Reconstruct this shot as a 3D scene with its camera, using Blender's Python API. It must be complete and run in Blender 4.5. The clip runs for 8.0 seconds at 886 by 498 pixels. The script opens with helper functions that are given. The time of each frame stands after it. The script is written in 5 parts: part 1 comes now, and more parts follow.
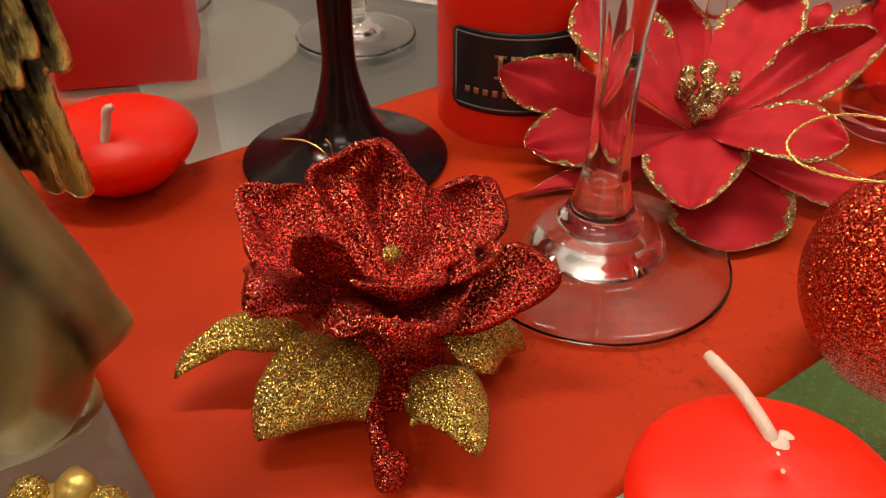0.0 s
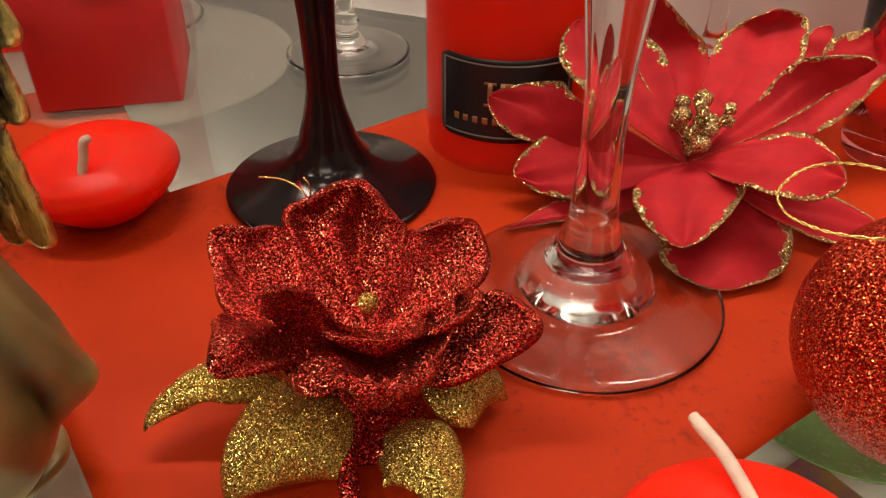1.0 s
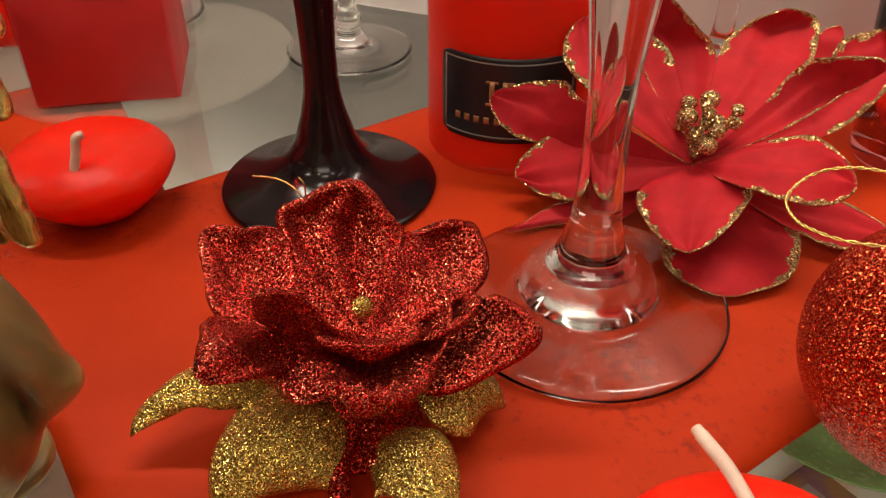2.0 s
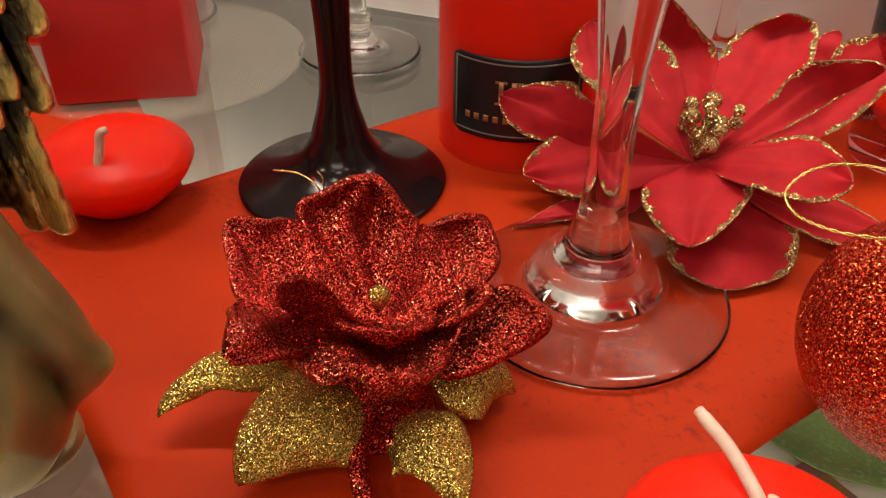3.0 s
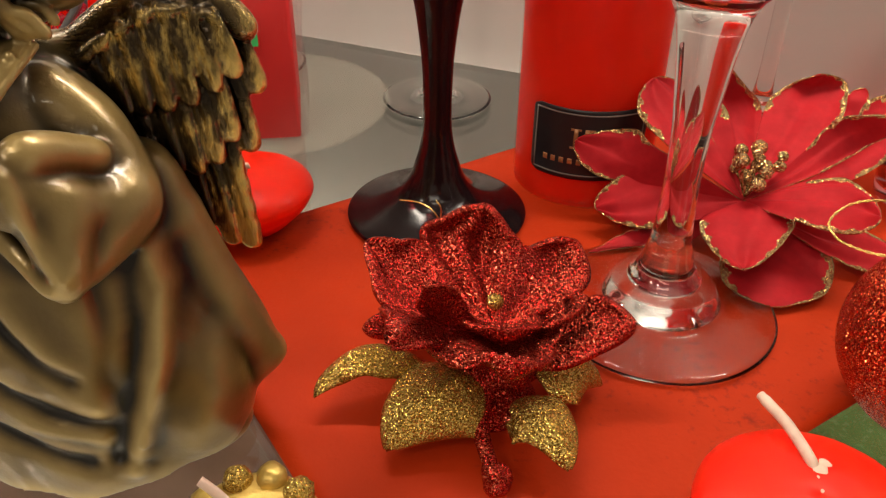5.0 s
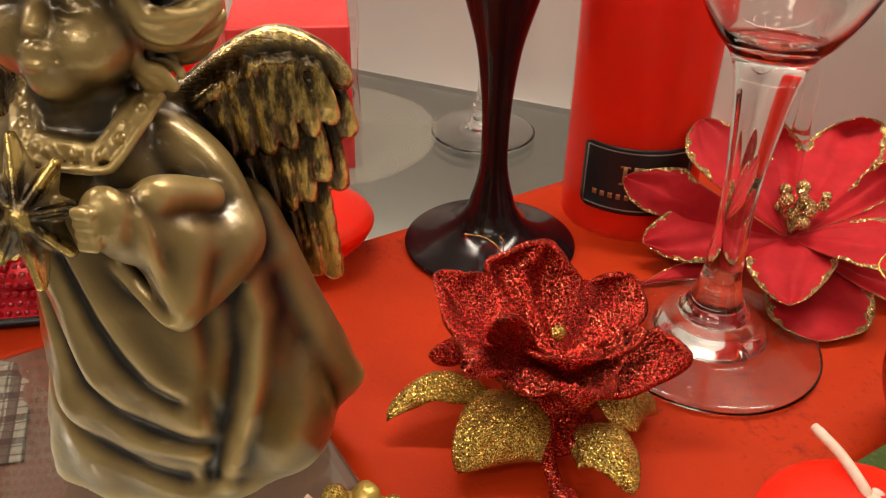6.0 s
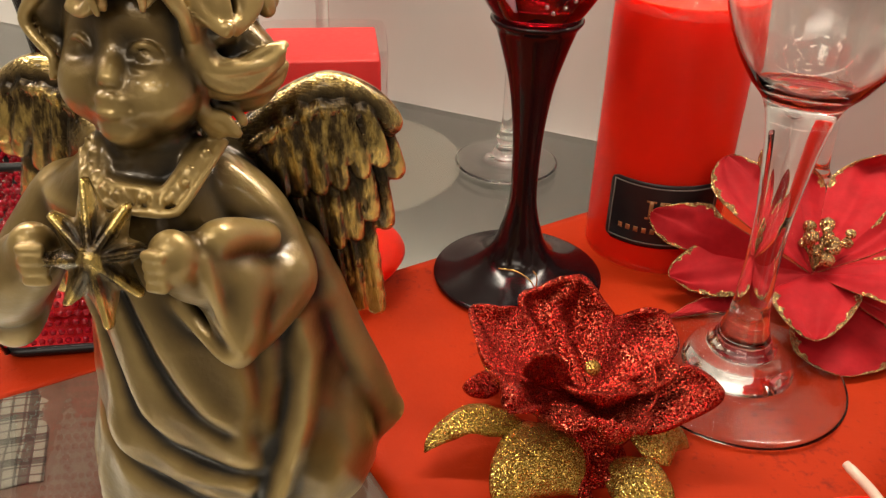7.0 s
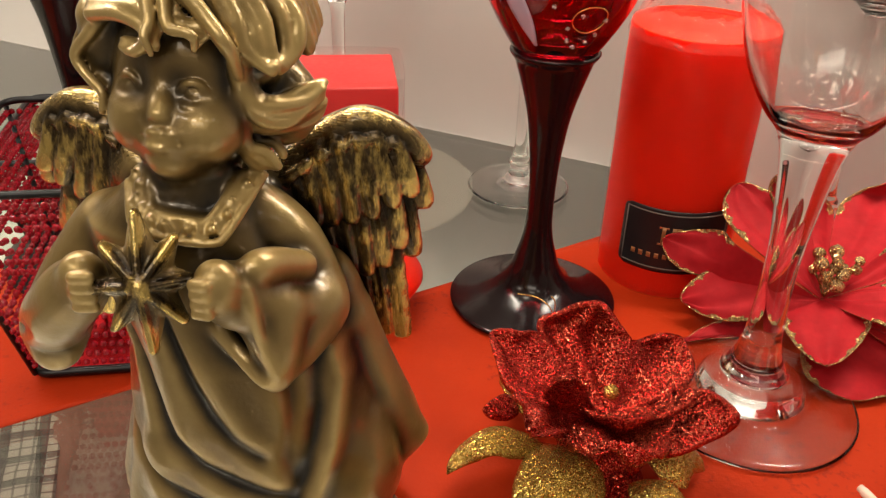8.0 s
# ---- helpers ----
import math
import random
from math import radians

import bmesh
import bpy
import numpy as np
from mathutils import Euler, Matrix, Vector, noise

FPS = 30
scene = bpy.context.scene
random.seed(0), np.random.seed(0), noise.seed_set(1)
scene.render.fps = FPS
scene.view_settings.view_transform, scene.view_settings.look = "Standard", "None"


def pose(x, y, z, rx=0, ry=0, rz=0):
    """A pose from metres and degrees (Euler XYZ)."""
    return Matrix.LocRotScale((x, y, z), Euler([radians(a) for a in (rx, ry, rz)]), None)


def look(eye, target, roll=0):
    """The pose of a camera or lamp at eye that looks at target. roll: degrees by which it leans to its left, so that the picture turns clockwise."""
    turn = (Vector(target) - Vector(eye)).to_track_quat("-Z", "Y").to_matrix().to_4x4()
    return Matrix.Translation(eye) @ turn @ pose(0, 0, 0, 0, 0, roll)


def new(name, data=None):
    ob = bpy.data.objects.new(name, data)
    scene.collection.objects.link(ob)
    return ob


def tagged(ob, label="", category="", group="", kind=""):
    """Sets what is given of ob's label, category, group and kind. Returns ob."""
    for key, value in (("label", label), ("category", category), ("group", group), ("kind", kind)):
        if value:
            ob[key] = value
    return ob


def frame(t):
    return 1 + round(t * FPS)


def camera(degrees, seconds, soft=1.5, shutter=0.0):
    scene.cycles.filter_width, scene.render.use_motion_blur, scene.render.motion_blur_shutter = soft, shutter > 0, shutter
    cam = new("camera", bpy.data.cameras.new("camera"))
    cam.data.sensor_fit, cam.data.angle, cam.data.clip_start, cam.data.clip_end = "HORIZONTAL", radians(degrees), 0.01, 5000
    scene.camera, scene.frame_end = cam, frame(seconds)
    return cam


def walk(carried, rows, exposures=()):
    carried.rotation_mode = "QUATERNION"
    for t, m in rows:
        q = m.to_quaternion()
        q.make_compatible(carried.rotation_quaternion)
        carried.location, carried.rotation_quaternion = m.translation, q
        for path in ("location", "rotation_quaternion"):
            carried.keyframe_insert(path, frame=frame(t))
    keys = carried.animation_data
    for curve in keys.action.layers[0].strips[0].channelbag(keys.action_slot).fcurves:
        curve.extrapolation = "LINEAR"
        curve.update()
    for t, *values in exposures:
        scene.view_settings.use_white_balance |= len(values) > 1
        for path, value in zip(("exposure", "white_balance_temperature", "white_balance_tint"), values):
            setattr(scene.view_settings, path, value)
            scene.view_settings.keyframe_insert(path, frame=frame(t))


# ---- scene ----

# ---- camera and walk ----
cam = camera(55.14, 8.0, soft=1.3)
ROWS = [
    (0.0, -0.0415, -0.1858, 0.1402, 53.86, 0.0, 0.0),
    (0.5, -0.0381, -0.1818, 0.1459, 53.6, 0.18, 0.31),
    (1.0, -0.0349, -0.1734, 0.1461, 53.33, 0.2, 0.61),
    (1.5, -0.0332, -0.1679, 0.1431, 53.25, 0.08, 0.97),
    (3.0, -0.0366, -0.1768, 0.1463, 53.5, -0.41, 1.35),
    (3.5, -0.0398, -0.1854, 0.1483, 54.03, -0.56, 1.51),
    (4.0, -0.0442, -0.1955, 0.1539, 54.55, -0.63, 1.75),
    (4.5, -0.0514, -0.2068, 0.1604, 55.32, -0.6, 2.11),
    (6.0, -0.0753, -0.2267, 0.1771, 57.5, -0.89, 3.81),
    (6.5, -0.0806, -0.2289, 0.1819, 57.98, -1.1, 4.14),
    (7.0, -0.0856, -0.2299, 0.1849, 58.63, -1.3, 4.24),
    (7.5, -0.0894, -0.232, 0.187, 59.26, -1.47, 4.23),
    (8.0, -0.0928, -0.235, 0.1906, 59.79, -1.63, 4.29),
]
walk(cam, [(t, pose(x, y, z, rx, ry, rz)) for t, x, y, z, rx, ry, rz in ROWS], exposures=[(0.0, -0.04), (4.5, 0.0), (6.5, 0.10), (8.0, 0.14)])

# ---- light: shop ceiling lamps, a shelf strip and an added fill ----
world = bpy.data.worlds.new("shop_air")
scene.world = world
world.use_nodes = True
world.node_tree.nodes["Background"].inputs[0].default_value = (1.0, 0.9, 0.8, 1)
world.node_tree.nodes["Background"].inputs[1].default_value = 0.05


def area_lamp(x, y, sx, sy, watts, colour=(1.0, 0.87, 0.70), aim=(0, 0, 0), z=1.55):
    data = bpy.data.lights.new("area_lamp", "AREA")
    data.shape, data.size, data.size_y, data.energy, data.color = "RECTANGLE", sx, sy, watts, colour
    ob = new("area_lamp", data)
    ob.matrix_world = look((x, y, z), aim)
    return ob


area_lamp(-0.35, -0.25, 0.16, 0.10, 1.3)
area_lamp(0.10, 0.12, 0.10, 0.10, 0.9)
# a row of ceiling fittings over the aisle
for lx, ly, watts in ((-1.45, -0.9, 2.4), (-0.75, -1.25, 5.4), (-0.15, -1.05, 1.4), (0.45, -1.3, 0.9), (1.1, -0.9, 0.5)):
    area_lamp(lx, ly, 0.30, 0.08, watts)
# added fill, an unseen large panel out in the shop: brightens room and upright faces
area_lamp(-0.5, -2.1, 1.6, 0.6, 15, (1.0, 0.88, 0.73), (-0.5, -2.0, 0), 1.72)
# strip lamp under the shelf above, near the back panel
area_lamp(-0.10, 0.09, 1.2, 0.02, 4.7, (1.0, 0.88, 0.73), (-0.10, 0.06, 0), 0.39)


# ---- materials ----
def mat(name, base, rough=0.5, metal=0.0, **inputs):
    m = bpy.data.materials.new(name)
    m.use_nodes = True
    b = m.node_tree.nodes["Principled BSDF"]
    b.inputs["Base Color"].default_value = (*base, 1)
    b.inputs["Roughness"].default_value = rough
    b.inputs["Metallic"].default_value = metal
    for k, v in inputs.items():
        b.inputs[k.replace("_", " ")].default_value = v
    return m


def nodes_of(m):
    t = m.node_tree
    return t.nodes, t.links, t.nodes["Principled BSDF"]


def noise_tex(n, l, scale, detail=4.0, rough=0.55, co=None):
    tex = n.new("ShaderNodeTexNoise")
    tex.inputs["Scale"].default_value = scale
    tex.inputs["Detail"].default_value = detail
    tex.inputs["Roughness"].default_value = rough
    if co is None:
        co = n.new("ShaderNodeTexCoord").outputs["Object"]
    l.new(co, tex.inputs["Vector"])
    return tex


def ramp(n, l, fac, stops):
    r = n.new("ShaderNodeValToRGB")
    while len(r.color_ramp.elements) < len(stops):
        r.color_ramp.elements.new(0.5)
    for e, (p, c) in zip(r.color_ramp.elements, stops):
        e.position, e.color = p, (*c, 1)
    l.new(fac, r.inputs[0])
    return r


def bump(n, l, b, height, strength, distance):
    k = n.new("ShaderNodeBump")
    k.inputs["Strength"].default_value = strength
    k.inputs["Distance"].default_value = distance
    l.new(height, k.inputs["Height"])
    l.new(k.outputs[0], b.inputs["Normal"])
    return k


def varied(name, stops, scale, rough, relief=0.0, fine=None, metal=0.0, **inputs):
    """Colour that drifts between stops, with a second, finer grain in the relief and the gloss."""
    m = mat(name, stops[0][1], rough, metal, **inputs)
    n, l, b = nodes_of(m)
    big = noise_tex(n, l, scale)
    l.new(ramp(n, l, big.outputs["Fac"], stops).outputs[0], b.inputs["Base Color"])
    small = noise_tex(n, l, fine or scale * 9)
    if relief:
        bump(n, l, b, small.outputs["Fac"], 0.5, relief)
    mr = n.new("ShaderNodeMapRange")
    mr.inputs["To Min"].default_value, mr.inputs["To Max"].default_value = rough - 0.07, rough + 0.09
    l.new(small.outputs["Fac"], mr.inputs["Value"])
    l.new(mr.outputs[0], b.inputs["Roughness"])
    return m


def glitter(name, deep, mid, bright, flake=0.00026, spread=0.85, rough=0.20, metal=0.75):
    """Small flakes glued on: every cell has its own tilt and shade."""
    m = mat(name, mid, rough, metal)
    n, l, b = nodes_of(m)
    co = n.new("ShaderNodeTexCoord").outputs["Object"]
    v = n.new("ShaderNodeTexVoronoi")
    v.inputs["Scale"].default_value = 1.0 / flake
    l.new(co, v.inputs["Vector"])
    sep = n.new("ShaderNodeSeparateColor")
    l.new(v.outputs["Color"], sep.inputs[0])
    l.new(ramp(n, l, sep.outputs[0], [(0.0, deep), (0.62, mid), (1.0, bright)]).outputs[0], b.inputs["Base Color"])
    sub = n.new("ShaderNodeVectorMath")
    sub.operation = "SUBTRACT"
    l.new(v.outputs["Color"], sub.inputs[0])
    sub.inputs[1].default_value = (0.5, 0.5, 0.5)
    sc = n.new("ShaderNodeVectorMath")
    sc.operation = "SCALE"
    sc.inputs["Scale"].default_value = spread * 2
    l.new(sub.outputs[0], sc.inputs[0])
    add = n.new("ShaderNodeVectorMath")
    add.operation = "ADD"
    g = n.new("ShaderNodeNewGeometry")
    l.new(g.outputs["Normal"], add.inputs[0])
    l.new(sc.outputs[0], add.inputs[1])
    nor = n.new("ShaderNodeVectorMath")
    nor.operation = "NORMALIZE"
    l.new(add.outputs[0], nor.inputs[0])
    l.new(nor.outputs[0], b.inputs["Normal"])
    return m


M_PAPER = varied("red_paper", [(0.3, (0.44, 0.030, 0.004)), (0.7, (0.51, 0.038, 0.005))], 25, 0.55, 0.0003, 650, Specular_IOR_Level=0.12)
n, l, b = nodes_of(M_PAPER)
scuff = noise_tex(n, l, 380, 3)
patch = noise_tex(n, l, 14, 3)
mulp = n.new("ShaderNodeMath")
mulp.operation = "MULTIPLY"
l.new(scuff.outputs["Fac"], mulp.inputs[0])
l.new(patch.outputs["Fac"], mulp.inputs[1])
worn = ramp(n, l, mulp.outputs[0], [(0.33, (0, 0, 0)), (0.45, (1, 1, 1))])
mixw = n.new("ShaderNodeMix")
mixw.data_type = "RGBA"
l.new(worn.outputs[0], mixw.inputs["Factor"])
l.new(b.inputs["Base Color"].links[0].from_socket, mixw.inputs[6])
mixw.inputs[7].default_value = (0.27, 0.020, 0.008, 1)
l.new(mixw.outputs[2], b.inputs["Base Color"])
M_GLIT_RED = glitter("red_glitter", (0.12, 0.003, 0.003), (0.44, 0.012, 0.008), (1.0, 0.26, 0.15), 0.00024, 0.68, 0.17, 0.85)
M_GLIT_BALL = glitter("red_ball_glitter", (0.22, 0.007, 0.003), (0.55, 0.022, 0.008), (1.0, 0.20, 0.06), 0.00028, 0.60, 0.18, 0.85)
M_GLIT_GOLD = glitter("gold_glitter", (0.22, 0.125, 0.016), (0.50, 0.31, 0.055), (1.0, 0.80, 0.26), 0.00022, 0.62, 0.18, 0.75)
M_GLIT_EDGE = glitter("gold_edging", (0.25, 0.14, 0.05), (0.6, 0.40, 0.16), (1.0, 0.8, 0.45), 0.00035)
M_FABRIC = varied("red_fabric", [(0.3, (0.36, 0.007, 0.013)), (0.7, (0.49, 0.012, 0.019))], 160, 0.65, 0.0002, 2600, Specular_IOR_Level=0.2)
M_WAX = varied("red_wax", [(0.3, (0.88, 0.018, 0.005)), (0.7, (0.95, 0.026, 0.007))], 60, 0.36, 0.00015, 500, Specular_IOR_Level=0.18, Subsurface_Weight=0.85, Subsurface_Radius=(0.014, 0.0010, 0.0005), Subsurface_Scale=1.0)
M_WAX_PINK = varied("dull_red_wax", [(0.3, (0.50, 0.022, 0.022)), (0.7, (0.60, 0.03, 0.03))], 60, 0.5, 0.0001, 400)
M_WICK = varied("waxed_wick", [(0.3, (0.72, 0.50, 0.40)), (0.7, (0.82, 0.62, 0.50))], 300, 0.6, 0.0002, 2500)
M_BLACK = mat("black_glass", (0.010, 0.004, 0.005), 0.16, 0.0, Specular_IOR_Level=0.4)
M_REDGLASS = mat("dark_red_glass", (0.42, 0.004, 0.012), 0.02, 0.0, Transmission_Weight=1.0, IOR=1.5)
M_CLEAR = mat("clear_glass", (0.985, 0.99, 0.985), 0.0, 0.0, Transmission_Weight=1.0, IOR=1.5)
M_CLEAR_FOOT = mat("pressed_clear_glass", (0.985, 0.99, 0.985), 0.06, 0.0, Transmission_Weight=1.0, IOR=1.34)
M_PINKGLASS = mat("pink_glass", (0.95, 0.45, 0.5), 0.02, 0.0, Transmission_Weight=1.0, IOR=1.45)
M_PANE = mat("shelf_glass", (0.92, 0.95, 0.93), 0.01, 0.0, Transmission_Weight=1.0, IOR=1.75)
M_ACRYL = mat("clear_acrylic", (0.66, 0.62, 0.49), 0.08, 0.0, Alpha=0.09)
M_FILM = mat("clear_film", (0.6, 0.03, 0.02), 0.07, 0.0, Alpha=0.06)
M_FILM_EDGE = mat("crumpled_film", (0.75, 0.20, 0.16), 0.10, 0.0, Alpha=0.13)
M_WALL = varied("painted_panel", [(0.3, (0.50, 0.47, 0.44)), (0.7, (0.55, 0.52, 0.485))], 4, 0.35, 0.0001, 60)
M_SHELF = varied("grey_shelf_board", [(0.3, (0.70, 0.67, 0.59)), (0.7, (0.77, 0.74, 0.66))], 8, 0.5, 0.0002, 200)
M_ROOM = varied("shop_plaster", [(0.3, (0.62, 0.59, 0.54)), (0.7, (0.69, 0.66, 0.60))], 1.5, 0.8, 0.001, 30)
M_FLOOR = varied("shop_floor_tile", [(0.3, (0.35, 0.32, 0.28)), (0.7, (0.42, 0.38, 0.34))], 2, 0.4, 0.0005, 40)
M_LABEL = varied("black_label_paper", [(0.3, (0.010, 0.008, 0.010)), (0.7, (0.016, 0.012, 0.014))], 100, 0.4, 0.00005, 900)
M_INK_GOLD = mat("gold_ink", (0.38, 0.16, 0.06), 0.4, 0.3)
M_INK_GREY = mat("pale_ink", (0.22, 0.20, 0.18), 0.5)
M_GREEN = varied("green_ceramic", [(0.3, (0.13, 0.26, 0.085)), (0.7, (0.17, 0.32, 0.11))], 40, 0.25, 0.0001, 300)
M_STICKER = mat("green_sticker", (0.04, 0.60, 0.16), 0.55)
M_BLUEGREEN = mat("faded_ink", (0.03, 0.28, 0.12), 0.6)
M_IRON = mat("black_wire", (0.02, 0.02, 0.022), 0.35, 0.6)
M_BEAD = mat("red_bead", (0.42, 0.006, 0.02), 0.08, 0.0, Transmission_Weight=0.35)
M_BERRY = varied("red_berry", [(0.3, (0.55, 0.012, 0.02)), (0.7, (0.75, 0.04, 0.05))], 200, 0.25)
M_GOLDWIRE = mat("gold_wire", (0.75, 0.50, 0.16), 0.25, 1.0)
M_TAG = mat("white_card", (0.72, 0.70, 0.68), 0.6)
M_INK = mat("black_ink", (0.02, 0.02, 0.02), 0.6)
M_LILAC = mat("lilac_enamel", (0.62, 0.50, 0.66), 0.3)
M_SILVER = glitter("silver_dots", (0.4, 0.35, 0.35), (0.6, 0.55, 0.52), (0.95, 0.9, 0.85), 0.0004)
M_GOLDCANDLE = varied("gold_candle_wax", [(0.3, (0.50, 0.33, 0.07)), (0.7, (0.68, 0.48, 0.14))], 150, 0.3, 0.0003, 700, metal=0.6)
M_PURPLE = varied("printed_card", [(0.35, (0.10, 0.05, 0.09)), (0.6, (0.16, 0.10, 0.03))], 60, 0.4)


# ---- mesh helpers ----
def mesh_of(name, bm, *mats, smooth=True, turn_out=True):
    me = bpy.data.meshes.new(name)
    if turn_out:
        bmesh.ops.recalc_face_normals(bm, faces=bm.faces)
    bm.to_mesh(me)
    bm.free()
    for m in mats:
        me.materials.append(m)
    if smooth:
        me.polygons.foreach_set("use_smooth", [True] * len(me.polygons))
    return me


def part(name, bm, material, parent=None, label="", smooth=True, at=None, turn_out=True):
    mats = material if isinstance(material, (list, tuple)) else (material,)
    ob = new(name, mesh_of(name, bm, *mats, smooth=smooth, turn_out=turn_out))
    if at is not None:
        ob.matrix_basis = at
    ob.parent = parent
    return tagged(ob, label)


def thing(name, label, category, m=None, group="", kind=""):
    ob = new(name)
    ob.empty_display_size = 0.01
    if m is not None:
        ob.matrix_basis = m
    return tagged(ob, label, category, group, kind)


def box(sx, sy, sz, at=(0, 0, 0), bevel=0.0, seg=2, bm=None):
    """A box with its base's centre at 'at'."""
    bm = bm or bmesh.new()
    got = bmesh.ops.create_cube(bm, size=1.0, matrix=Matrix.Translation((at[0], at[1], at[2] + sz / 2)) @ Matrix.Diagonal((sx, sy, sz, 1)))
    if bevel:
        edges = list({e for v in got["verts"] for e in v.link_edges})
        bmesh.ops.bevel(bm, geom=edges, offset=bevel, segments=seg, profile=0.5, affect="EDGES")
    return bm


def turned(profile, seg=64, bm=None, closed=False):
    """A lathe: (radius, height) from one end to the other; ends at radius 0 close to a point."""
    bm = bm or bmesh.new()
    rings = []
    for r, z in profile:
        if r < 1e-6:
            rings.append([bm.verts.new((0, 0, z))])
        else:
            rings.append([bm.verts.new((r * math.cos(2 * math.pi * i / seg), r * math.sin(2 * math.pi * i / seg), z)) for i in range(seg)])
    pairs = list(zip(rings, rings[1:]))
    if closed:
        pairs.append((rings[-1], rings[0]))
    for a, b in pairs:
        for i in range(seg):
            j = (i + 1) % seg
            q = [a[i % len(a)], a[j % len(a)], b[j % len(b)], b[i % len(b)]]
            u = []
            for v in q:
                if v not in u:
                    u.append(v)
            if len(u) > 2:
                bm.faces.new(u)
    return bm


def smooth_profile(pts, n=6):
    """Catmull-Rom through profile points."""
    out = []
    for i in range(len(pts) - 1):
        p0, p1, p2, p3 = pts[max(i - 1, 0)], pts[i], pts[i + 1], pts[min(i + 2, len(pts) - 1)]
        for k in range(n):
            t = k / n
            out.append(tuple(0.5 * (2 * b + (c - a) * t + (2 * a - 5 * b + 4 * c - d) * t * t + (3 * b - a - 3 * c + d) * t ** 3) for a, b, c, d in zip(p0, p1, p2, p3)))
    out.append(pts[-1])
    return [(max(r, 0.0), z) for r, z in out]


def sheet(fn, nu, nv, thick, edge=0.0, edge_fn=None):
    """A thin shell with real thickness over fn(u, v), u and v from 0 to 1. Faces near the rim take material 1 where edge_fn(u, v) says so."""
    bm = bmesh.new()
    P = [[Vector(fn(i / nu, j / nv)) for j in range(nv + 1)] for i in range(nu + 1)]
    sides = []
    for s in (1, -1):
        g = []
        for i in range(nu + 1):
            row = []
            for j in range(nv + 1):
                du = P[min(i + 1, nu)][j] - P[max(i - 1, 0)][j]
                dv = P[i][min(j + 1, nv)] - P[i][max(j - 1, 0)]
                nrm = du.cross(dv)
                nrm = nrm.normalized() if nrm.length > 1e-12 else Vector((0, 0, 1))
                row.append(bm.verts.new(P[i][j] + nrm * (thick * 0.5 * s)))
            g.append(row)
        sides.append(g)
    a, b = sides
    for i in range(nu):
        for j in range(nv):
            k = 1 if edge_fn and edge_fn((i + 0.5) / nu, (j + 0.5) / nv) else 0
            for g, q in ((a, (0, 1, 2, 3)), (b, (3, 2, 1, 0))):
                c = [g[i][j], g[i + 1][j], g[i + 1][j + 1], g[i][j + 1]]
                f = bm.faces.new([c[x] for x in q])
                f.material_index = k
    ring = [(i, 0) for i in range(nu)] + [(nu, j) for j in range(nv)] + [(i, nv) for i in range(nu, 0, -1)] + [(0, j) for j in range(nv, 0, -1)]
    for (i, j), (k, m) in zip(ring, ring[1:] + ring[:1]):
        f = bm.faces.new([a[i][j], b[i][j], b[k][m], a[k][m]])
        if edge_fn:
            f.material_index = 1
    bmesh.ops.remove_doubles(bm, verts=bm.verts, dist=1e-6)
    return bm


def tube(pts, radius, seg=8, bm=None, taper=None, cyclic=False):
    """A round bar along points."""
    bm = bm or bmesh.new()
    pts = [Vector(p) for p in pts]
    rings = []
    ref = Vector((0.13, 0.27, 0.95))
    for i, p in enumerate(pts):
        if cyclic:
            d = pts[(i + 1) % len(pts)] - pts[i - 1]
        else:
            d = pts[min(i + 1, len(pts) - 1)] - pts[max(i - 1, 0)]
        d.normalize()
        x = d.cross(ref)
        if x.length < 1e-3:
            x = d.cross(Vector((1, 0, 0)))
        x.normalize()
        y = d.cross(x)
        ref = x.cross(d)
        r = radius if taper is None else radius * taper(i / (len(pts) - 1))
        rings.append([bm.verts.new(p + (x * math.cos(2 * math.pi * k / seg) + y * math.sin(2 * math.pi * k / seg)) * r) for k in range(seg)])
    pairs = list(zip(rings, rings[1:]))
    if cyclic:
        pairs.append((rings[-1], rings[0]))
    for a, b in pairs:
        for k in range(seg):
            bm.faces.new([a[k], a[(k + 1) % seg], b[(k + 1) % seg], b[k]])
    if not cyclic:
        bm.faces.new(rings[0][::-1])
        bm.faces.new(rings[-1])
    return bm


def curve_pts(ctrl, n=8):
    ctrl = [Vector(c) for c in ctrl]
    out = []
    for i in range(len(ctrl) - 1):
        p0, p1, p2, p3 = ctrl[max(i - 1, 0)], ctrl[i], ctrl[i + 1], ctrl[min(i + 2, len(ctrl) - 1)]
        for k in range(n):
            t = k / n
            out.append(0.5 * (2 * p1 + (p2 - p0) * t + (2 * p0 - 5 * p1 + 4 * p2 - p3) * t * t + (3 * p1 - p0 - 3 * p2 + p3) * t ** 3))
    out.append(ctrl[-1])
    return out


def ball(r, at=(0, 0, 0), seg=24, bm=None, squash=1.0):
    bm = bm or bmesh.new()
    bmesh.ops.create_uvsphere(bm, u_segments=seg, v_segments=max(seg // 2, 4), radius=r, matrix=Matrix.Translation(at) @ Matrix.Diagonal((1, 1, squash, 1)))
    return bm


